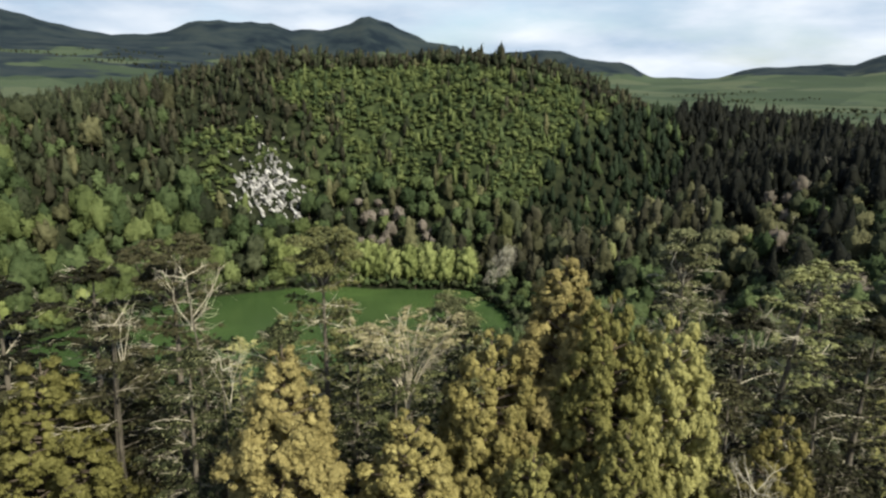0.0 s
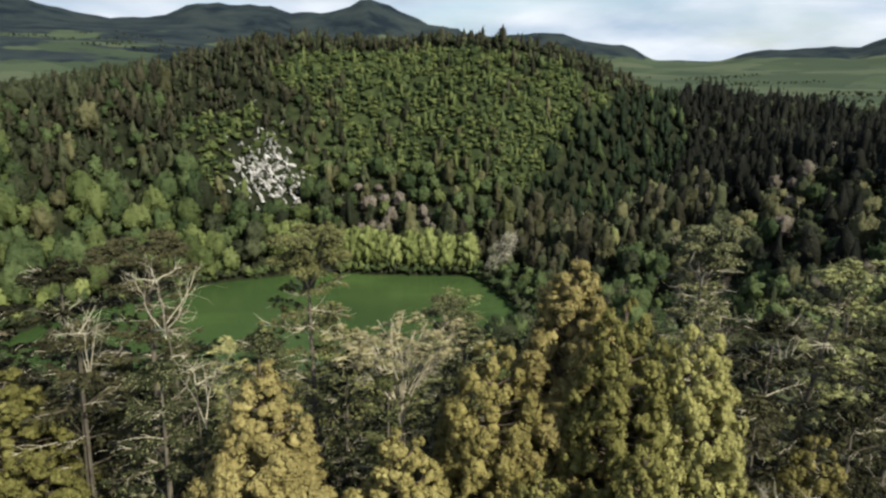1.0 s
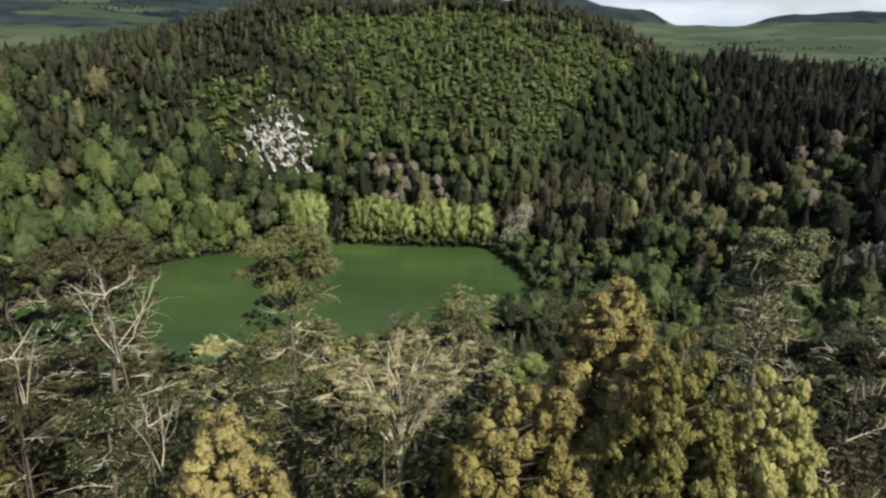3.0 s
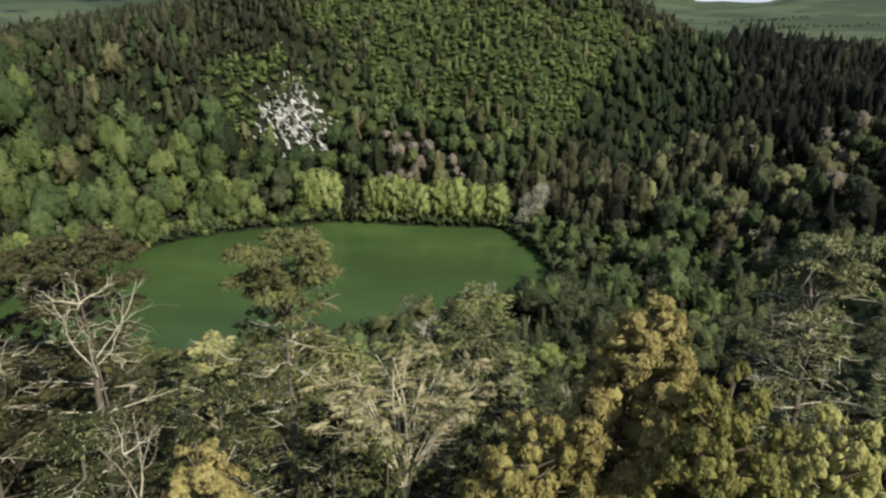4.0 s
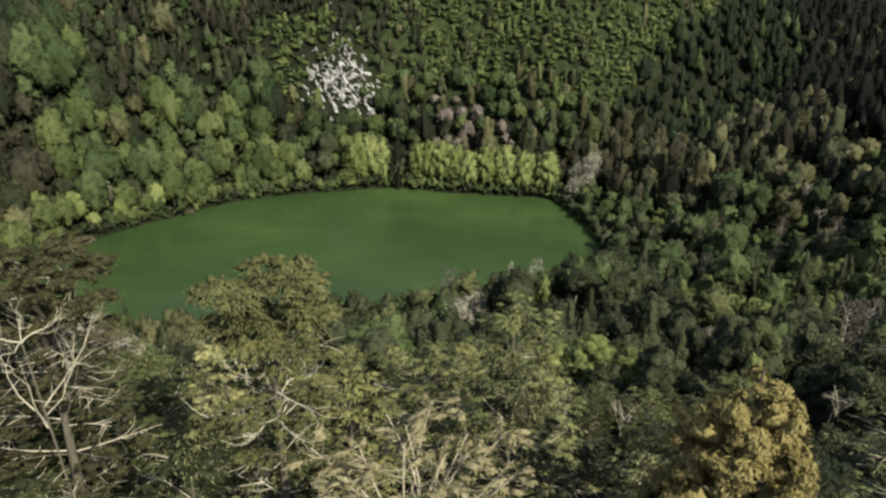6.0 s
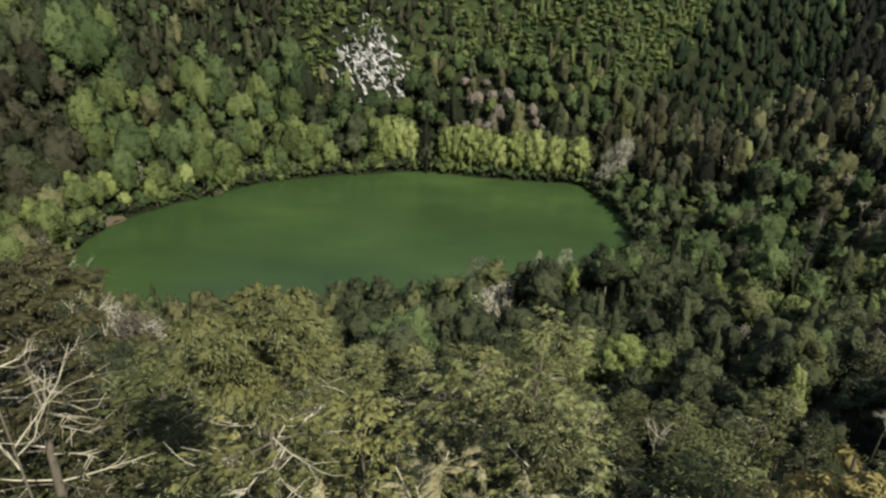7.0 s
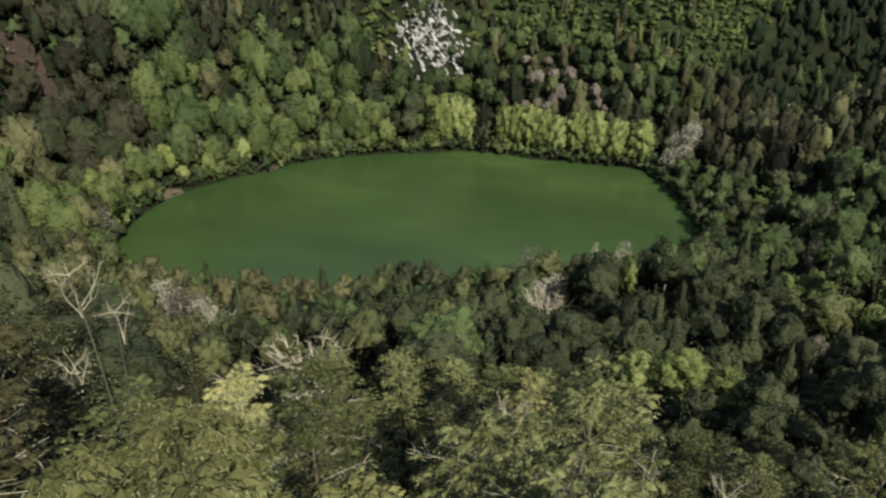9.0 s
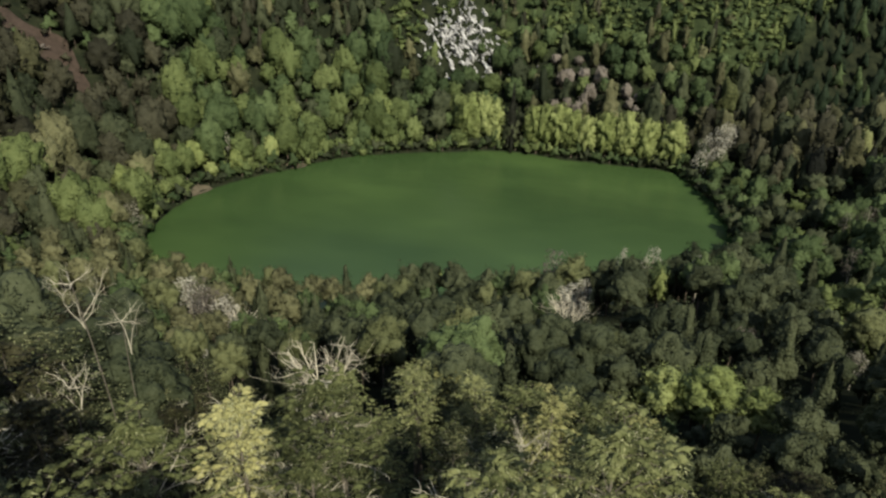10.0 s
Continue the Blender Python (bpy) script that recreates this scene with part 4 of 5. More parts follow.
# trees close to the flight line: kind, form, x, y, tip height, grown height, turn, width
NEAR = [
    (cedar, 0, -6.5, 28.6, 91.0, 20, 0.3, 1.05), (cedar, 3, -19.0, 32.2, 88.8, 20, 1.0, 1.15), (cedar, 1, -0.9, 28.3, 87.8, 20, 2.2, 1.1),
    (cedar, 1, 2.8, 30.6, 91.0, 20, 4.0, 0.9), (cedar, 0, 6.5, 32.4, 94.2, 20, 5.0, 1.05), (cedar, 2, 7.9, 29.4, 93.0, 20, 0.9, 0.72),
    (cedar, 2, 10.9, 29.0, 92.1, 20, 3.3, 0.72), (cedar, 2, 4.4, 27.3, 86.4, 20, 1.7, 0.85), (cedar, 2, 8.0, 25.8, 88.5, 20, 2.7, 0.68), (cedar, 1, 15.2, 27.6, 87.9, 20, 5.5, 0.85),
    (umbrella, 0, -5.5, 34.8, 94.2, 22, 0.5, 0.9), (umbrella, 1, 1.4, 38.0, 89.5, 22, 2.5, 0.9), (umbrella, 1, 14.4, 37.0, 93.8, 22, 4.1, 1.0), (umbrella, 2, -14.4, 37.5, 93.0, 22, 1.1, 1.1),
    (dry, 0, -1.2, 33.0, 90.5, 20, 0.0, 1.0), (dead, 0, -12.3, 34.4, 92.3, 20, 0.7, 0.95), (dead, 1, -15.4, 33.0, 91.0, 18, 2.0, 0.8), (dead, 1, -9.6, 31.0, 89.4, 18, 3.1, 0.8),
    (dead, 2, 13.4, 26.0, 86.6, 16, 0.2, 0.8), (dead, 1, 16.6, 33.0, 90.6, 18, 1.2, 0.9),
    (cypress, 0, -11.6, 31.0, 89.4, 20, 0.0, 1.0), (cypress, 3, -16.6, 33.6, 90.4, 20, 1.9, 1.0), (cypress, 3, -19.6, 38.2, 92.0, 20, 3.0, 1.0), (cypress, 0, -8.2, 34.0, 90.0, 20, 4.2, 0.85),
    (cypress, 1, -4.0, 33.0, 89.0, 20, 5.1, 0.8), (cypress, 3, 15.2, 32.2, 91.0, 20, 2.4, 1.0), (cypress, 2, 19.0, 36.4, 92.6, 20, 0.7, 1.0), (cypress, 3, 13.6, 28.8, 88.6, 20, 3.6, 0.9),
    (cypress, 3, 17.8, 29.0, 88.4, 20, 5.6, 1.0), (cypress, 3, 22.0, 33.0, 90.4, 20, 1.4, 1.0), (cypress, 3, -21.8, 31.0, 89.2, 20, 2.8, 1.0), (cypress, 3, 24.5, 40.0, 91.5, 20, 4.8, 1.0),
    (cypress, 3, -24.5, 38.0, 91.0, 20, 3.9, 1.1), (cypress, 1, 7.4, 36.2, 88.4, 20, 0.4, 0.9), (cypress, 2, -1.9, 31.4, 88.6, 20, 2.4, 0.6), (cypress, 0, 1.0, 32.6, 88.9, 20, 4.4, 0.65), (cypress, 3, -26.0, 29.0, 88.0, 20, 1.0, 1.0),
]
for kind, form, x, y, top, grown, turn, wide in NEAR:
    kind.plant(x, y, form, top, turn=turn, wide=wide, height=grown)

# second rank, down the slope towards the lake
def broadleaf(name, label, group, mat, seed, spread, leaves=44, lower=""):
    """A kind in two makes: leafy for the upper slope, plainer for the lower one."""
    near = Kind(name, label, "tree", group, [clump_tree(seed + k, 16, spread, 0.24, [mat], 40, leaves, 0.32, "dome") for k in range(3)])
    low = Kind(lower or name, label, "tree", group, [clump_tree(seed + 4 + k, 16, spread, 0.24, [mat], 26, 30, 0.50, "dome") for k in range(4)])
    return near, low


dark_near, dark_low = broadleaf("broadleaf_tree", "rounded dark evergreen broadleaf tree on the slope", "slope broadleaf trees", M_DARK, 50, 4.3, lower="evergreen_tree")
olive_near, olive_low = broadleaf("olive_green_tree", "olive-green broadleaf tree with a lumpy crown", "olive-green trees", M_SAGE, 60, 3.8)
green_near, green_low = broadleaf("green_tree", "mid-green broadleaf tree with a full crown", "green trees", M_MID, 70, 4.0)
yellow_near, yellow_low = broadleaf("yellow_green_tree", "yellow-green tree bright against the dark slope", "yellow-green trees", M_LIME, 95, 3.8, 80)
brown_near, brown_low = broadleaf("brownish_tree", "brownish-green tree with a lumpy crown on the dark slope", "brownish trees", M_RUSSET, 110, 3.8)
fir = Kind("fir_tree", "dark narrow conifer rising from the forest", "tree", "dark conifers",
           [clump_tree(80 + k, 19, 3.0, 0.14, [M_DARK], 30, 24, 0.42, "spire") for k in range(3)])
pale_tree = Kind("pale_tree", "pale cream-grey flowering tree among dark evergreens", "tree", "pale trees",
                 [bare_tree(90, 13, 3.0, M_PALEWOOD, 12, 7, 0.13, 0.35), clump_tree(91, 12, 3.0, 0.35, [M_PALE], 18, 44, 0.4, "round", M_GREYBARK, False)])
pink_tree = Kind("dry_pinkish_tree", "dry pinkish-brown tree with a thin crown", "tree", "dry pinkish trees",
                 [clump_tree(98, 13, 3.2, 0.3, [M_PINK], 20, 44, 0.4, "round", M_GREYBARK, False)])


thicket = Kind("shrub", "bright mid-green shrub in a dense thicket on the slope", "shrub", "thicket shrubs",
               [clump_tree(120 + k, 12, 4.0, 0.06, [M_SCRUB], 24, 34, 0.5, "dome") for k in range(3)])


def spaced(x0, x1, y0, y1, step, seed, jitter=0.38):
    rng = np.random.default_rng(seed)
    gx, gy = np.meshgrid(np.arange(x0, x1, step), np.arange(y0, y1, step))
    gx = gx + (np.arange(gx.shape[0])[:, None] % 2) * step * 0.5
    p = np.stack([gx.ravel(), gy.ravel()], -1)
    return p + rng.uniform(-jitter, jitter, p.shape) * step, rng


def in_view(x, y, margin=3):
    """The fan of ground that the flight can see."""
    a = np.degrees(np.arctan2(-np.asarray(x, float), np.asarray(y, float) + 4))
    return (a > -34 - margin) & (a < 49 + margin)


# trees of the lower slope that stand out: kind, form, x, y, tip height, grown height, turn, width
MARKED = [
    (yellow_near, 0, 7.8, 92.0, 60.2, 16, 0.4, 1.35), (yellow_near, 1, 12.0, 91.0, 61.8, 16, 2.0, 1.4), (yellow_near, 2, 16.4, 89.0, 61.4, 16, 3.1, 1.35), (pale_tree, 0, -5.8, 140.0, 41.0, 13, 0.0, 1.3), (pale_tree, 0, -27.0, 83.5, 62.8, 13, 0.6, 1.35),
    (pale_tree, 1, -25.3, 79.5, 61.2, 12, 2.6, 0.95), (pink_tree, 0, -11.0, 163.0, 38.0, 13, 1.0, 1.0), (pale_tree, 1, -7.0, 150.0, 37.5, 12, 3.0, 1.0), (pale_tree, 1, -4.0, 152.0, 38.0, 12, 0.4, 0.9),
    (pale_tree, 1, -97.0, 153.0, 24.0, 12, 0.3, 1.2), (pink_tree, 0, -90.0, 148.5, 26.5, 13, 2.2, 1.2), (pink_tree, 0, -83.0, 144.0, 28.0, 13, 4.1, 1.2), (pale_tree, 1, -77.0, 139.0, 29.5, 12, 1.1, 1.1), (pale_tree, 0, -70.0, 134.0, 31.0, 13, 2.7, 1.4), (fir, 0, -109.6, 190.0, 11.8, 19, 0.0, 0.9), (pale_tree, 1, -160.0, 211.0, 14.0, 12, 0.8, 1.1),
    (pale_tree, 1, -166.0, 278.0, 20.0, 12, 2.8, 1.2), (yellow_low, 1, 10.0, 150.0, 43.5, 16, 2.0, 0.6), (yellow_low, 2, 22.0, 70.0, 72.5, 16, 3.0, 0.45), (pink_tree, 0, 21.0, 124.0, 48.0, 13, 5.1, 0.9),
    (yellow_low, 3, -47.0, 199.0, 11.0, 16, 1.0, 0.7), (pale_tree, 1, 9.0, 165.0, 41.0, 12, 1.9, 0.6), (pale_tree, 1, 3.0, 166.0, 39.0, 12, 3.9, 0.5), (pink_tree, 0, 85.0, 222.0, 26.0, 13, 0.9, 1.2),
    (pink_tree, 0, 79.0, 212.0, 25.0, 13, 2.9, 1.0), (pink_tree, 0, 44.0, 99.0, 65.0, 13, 3.3, 1.1), (pink_tree, 0, 49.0, 103.0, 63.0, 13, 5.3, 1.0),
    (dead, 0, -29.8, 58.8, 82.4, 20, 1.0, 0.9), (dead, 1, -31.4, 63.6, 77.4, 18, 2.0, 1.0), (yellow_low, 0, 14.4, 142.4, 38.0, 16, 1.0, 0.8), (dead, 1, -27.5, 55.0, 79.0, 18, 4.0, 1.1),
    (cypress, 0, 0.6, 56.4, 78.2, 20, 0.5, 1.0), (cypress, 0, -3.2, 55.4, 80.0, 20, 2.1, 1.0), (cypress, 2, -9.8, 49.0, 81.6, 20, 3.2, 1.0), (cypress, 2, -15.6, 48.4, 83.4, 20, 4.4, 1.05),
    (cypress, 2, 12.4, 62.2, 74.4, 20, 5.0, 1.1), (cypress, 2, 16.2, 62.4, 75.4, 20, 1.0, 1.1), (cypress, 0, 18.2, 58.0, 76.4, 20, 3.0, 1.0), (cypress, 0, 20.4, 54.6, 77.0, 20, 4.0, 1.0), (cypress, 1, -7.6, 62.4, 73.9, 20, 4.0, 1.0), (cypress, 3, -23.9, 57.8, 75.4, 20, 1.4, 1.0), (cypress, 1, 7.6, 60.0, 73.6, 20, 0.2, 1.2), (pale_tree, 0, 2.4, 55.0, 77.6, 13, 1.2, 0.45),
    (dead, 2, 5.2, 57.4, 76.4, 16, 3.0, 0.8), (dead, 2, -11.5, 51.2, 80.6, 16, 5.0, 0.8), (dead, 1, 18.5, 62.0, 75.0, 18, 0.8, 0.9),
    (slope_cypress, 2, -13.0, 64.0, 71.8, 20, 0.3, 1.0), (slope_cypress, 1, -9.0, 66.5, 70.6, 20, 1.3, 1.0), (slope_cypress, 1, -17.0, 69.0, 66.8, 20, 2.3, 1.0), (slope_cypress, 2, -19.4, 61.0, 72.4, 20, 3.3, 1.0), (slope_cypress, 4, -5.6, 70.0, 68.6, 20, 4.3, 1.0), (slope_cypress, 2, -21.5, 66.5, 67.6, 20, 5.3, 0.9),
    (dead, 2, 9.0, 57.0, 76.2, 16, 0.4, 0.8), (dead, 2, -2.4, 58.4, 78.4, 16, 4.4, 0.7), (dead, 2, 26.0, 64.0, 73.5, 16, 3.4, 1.0),
]
for kind, form, x, y, top, grown, turn, wide in MARKED:
    kind.plant(x, y, form, top, turn=turn, wide=wide, height=grown)
cedar.plant(6.0, 26.2, 3, 86.0, turn=0.0, wide=0.5, height=20)

NEAR_XY = np.array([(r[2], r[3]) for r in NEAR + MARKED])
pts, rng = spaced(-80, 60, -28, 82, 5.3, 5)
for x, y in pts:
    if np.hypot(*(NEAR_XY - (x, y)).T).min() < 3.3 or (y > 18 and not in_view(x, y)) or (18 < y < 37 and -22 < x < 22) or (abs(x) < 9 and y < 18):
        continue
    if y <= 18 and (abs(x) > 30 or rng.uniform() < 0.72):
        continue
    g = float(ground_z(x, y))
    tip = min(g + rng.uniform(16.0, 20.0), 101 - 0.30 * (y - 8) + 1.5, 101 - 0.42 * y if 0 <= y < 26 else 99)
    if y < 18:
        tip = min(tip, g + 15, 88.5)
    if x > 6 and y > 40:
        tip = min(tip, g + (rng.uniform(8.5, 11.5) if x > 14 else rng.uniform(12.0, 15.0)))
    if y > 50 and (4 < x < 24 or -42 < x < -18):
        tip = max(min(tip, 101.5 - (y - 27.8) * (0.86 if -36 < x < -18 else 0.78)), g + 5)
    if y > 46 and -16 < x <= 4:
        tip = max(min(tip, 101.5 - (y - 25) * 0.66), g + 6)
    u = rng.uniform()
    turn = rng.uniform(0, 6.28)
    if y < 80 and 0.62 <= u < 0.82:
        u *= 0.7
    # sides that read as shaded get the darkened cypress foliage more often
    shaded_side = (x > 12 and y > 44) or x < -34
    if u < (0.48 if shaded_side else 0.62):
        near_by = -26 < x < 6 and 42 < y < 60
        (cypress if near_by else slope_cypress).plant(x, y, (0, 3)[int(u * 100) % 2] if shaded_side or x < -21 else (2 if near_by else 1, 4, 2, 0 if x > -6 else 2)[int(u * 100) % 4], tip, turn=turn, wide=rng.uniform(0.9, 1.15) * (1.25 if shaded_side else 1), height=20)
    elif u < 0.72 and not shaded_side:
        olive_near.plant(x, y, None, tip, turn=turn, height=16, wide=0.72)
    elif u < 0.82 and not shaded_side:
        green_near.plant(x, y, None, tip, turn=turn, height=16, wide=0.72)
    elif u < 0.93:
        dark_near.plant(x, y, None, tip, turn=turn, height=16, wide=1.1 if shaded_side else 0.72)
    elif y > 40:
        dead.plant(x, y, None, tip + 0.8, turn=turn, height=19, wide=0.9)

# low evergreens filling the gaps on the shaded side
pts, rng = spaced(4, 60, 40, 84, 5.6, 16)
for x, y in pts:
    if in_view(x, y) and np.hypot(*(NEAR_XY - (x, y)).T).min() > 2.5:
        dark_low.plant(x, y, None, None, rng.uniform(0.45, 0.62), rng.uniform(0, 6.28))

pts, rng = spaced(-150, 95, 80, 205, 6.1, 6)
for x, y in pts:
    out, th = outside(x, y)
    if out < 1.5 or not in_view(x, y) or np.hypot(*(NEAR_XY - (x, y)).T).min() < 5.0 or (-43 < x < -24 and 78 < y < 95):
        continue
    k = 0.5 + 0.5 * math.sin(x / 19 + 2 * math.sin(y / 27)) * math.sin(y / 21 + 1.0)
    u = rng.uniform()
    turn, s = rng.uniform(0, 6.28), rng.uniform(0.62, 0.98)
    close = y < 100
    if x < -42 and y < 140:
        s = min(s, rng.uniform(0.55, 0.75))
    if -20 < x <= 6 and y < 140:
        s = max(min(s, (101.5 - (y - 25) * 0.56 - float(ground_z(x, y))) / 16), 0.4)
    if 24 <= x < 72 and y < 126:
        s = min(s, rng.uniform(0.5, 0.72))
    if x > 36 and y > 112 and u > 0.3:
        thicket.plant(x, y, None, None, s * 0.72, turn, wide=1.25)
        continue
    if (4 < x < 24 or -42 < x < -18) and y < 101:
        s = min(s, (101.5 - (y - 27.8) * 0.78 - float(ground_z(x, y))) / 16)
        s = max(s, 0.34)
    if x < -58 and u > 0.42:
        (brown_near if close else brown_low).plant(x, y, None, None, s, turn)
    elif u < 0.022:
        pale_tree.plant(x, y, None, None, s * 0.9, turn)
    elif u < 0.028:
        (yellow_near if close else yellow_low).plant(x, y, None, None, s * 0.8, turn)
    elif u < 0.15 + 0.1 * k:
        fir.plant(x, y, None, None, s * 0.9, turn)
    elif u < 0.22 + (0.20 if x < -20 else 0.08) * (1 - k):
        (olive_near if close else olive_low).plant(x, y, None, None, s, turn)
    elif u < 0.36 + 0.14 * (x < -20):
        (green_near if close else green_low).plant(x, y, None, None, s, turn)
    else:
        (dark_near if close else dark_low).plant(x, y, None, None, s, turn)

# ---- wooded crater walls: too many trees to count ----
def far_form(seed, h, spread, low, n_clump, leaves, leaf, shape, clump=1.0, least=0.42):
    rng = np.random.default_rng(seed)
    clumps = [(c, size * (0.94 if shape == "dome" else 0.86)) for c, size in crown_clumps(rng, h, spread, low, n_clump, shape, clump)]
    v, f = crown_shell(rng, clumps, *((SHELL_V, SHELL_F) if leaves > 130 else (BALL_V, BALL_F)), 0.07, least)
    tv, tf = tube([(0, 0, -1), (0, 0, h * 0.8)], (0.25, 0.1), 3)
    tri = np.concatenate([tf[:, [0, 1, 2]], tf[:, [0, 2, 3]]])
    return (*shell_leaves(rng, v, f, leaves // 9, 9, leaf * 1.9, leaf, 0.55), 1, False), (v, f, 1, True), (tv, tri, 0, False)


FAR_BIG = [far_form(250 + k, 19, 6.2, 0.04, 46, 630, 0.62, "dome", 0.76, 0.62) for k in range(5)]
FAR_ROUND = [far_form(200 + k, 14, 5.0, 0.04, 34, 450, 0.58, "dome", 0.80, 0.60) for k in range(5)]
FAR_SPIRE = [far_form(210 + k, 19, 5.0, 0.05, 18, 126, 0.95, "spire") for k in range(4)]
FAR_COLUMN = [far_form(220 + k, 16, 5.2, 0.06, 14, 240, 0.85, "column") for k in range(4)]
FAR_SHRUB = [far_form(230 + k, 6.0, 3.6, 0.0, 7, 60, 0.70, "dome") for k in range(3)]
HILL_BUSH = [far_form(235 + k, 3.3, 3.0, 0.0, 11, 54, 0.60, "dome", 0.95) for k in range(4)]
HILL_TREE = [far_form(260 + k, 9.0, 2.5, 0.02, 12, 84, 0.62, "column") for k in range(5)]
HILL_ROUND = [far_form(270 + k, 7.5, 3.0, 0.04, 12, 96, 0.62, "dome") for k in range(5)]
DIM_SPIRE = [far_form(240 + k, 18, 5.2, 0.06, 14, 66, 1.15, "spire") for k in range(3)]
DIM_ROUND = [far_form(245 + k, 11, 4.4, 0.1, 5, 18, 1.2, "dome") for k in range(3)]


def wood(name, label, plan, category="forest"):
    """plan: rows of (forms, material, x, y, scale, turn), all joined into one forest."""
    mats, parts, tints = [M_BARK], [], []
    rng = np.random.default_rng(77)
    groups = {}
    for forms, mat, x, y, s, turn in plan:
        groups.setdefault((id(forms), mat.name), (forms, mat, []))[2].append((x, y, s, turn))
    for forms, mat, rows in groups.values():
        if mat not in mats:
            mats.append(mat)
        rows = np.array(rows)
        pick = rng.integers(0, len(forms), len(rows))
        for k, layers in enumerate(forms):
            r = rows[pick == k]
            if not len(r):
                continue
            z = ground_z(r[:, 0], r[:, 1]) - 0.3
            c, s = np.cos(r[:, 3]), np.sin(r[:, 3])
            tint, tall = rng.uniform(0, 1, len(r)), rng.uniform(0.78, 1.18, len(r))
            for vv, ff, leafy, sm in layers:
                rot = np.stack([vv[None, :, 0] * c[:, None] - vv[None, :, 1] * s[:, None], vv[None, :, 0] * s[:, None] + vv[None, :, 1] * c[:, None], vv[None, :, 2] * tall[:, None]], -1)
                w = rot * r[:, 2][:, None, None] + np.stack([r[:, 0], r[:, 1], z], -1)[:, None]
                faces = (ff[None] + (np.arange(len(r)) * len(vv))[:, None, None]).reshape(-1, 3)
                parts.append((w.reshape(-1, 3), faces, mats.index(mat) if leafy else 0, sm))
                tints.append(np.repeat(tint, len(vv)))
    me = build_mesh(name, parts, mats, np.concatenate(tints))
    return tagged(new(name, me), label, category, kind="stuff")


ROCK_AT, ROCK_R = (-91.0, 396.0), (26.0, 18.0)


def rocky(x, y):
    return ((x - ROCK_AT[0]) / ROCK_R[0]) ** 2 + ((y - ROCK_AT[1]) / ROCK_R[1]) ** 2


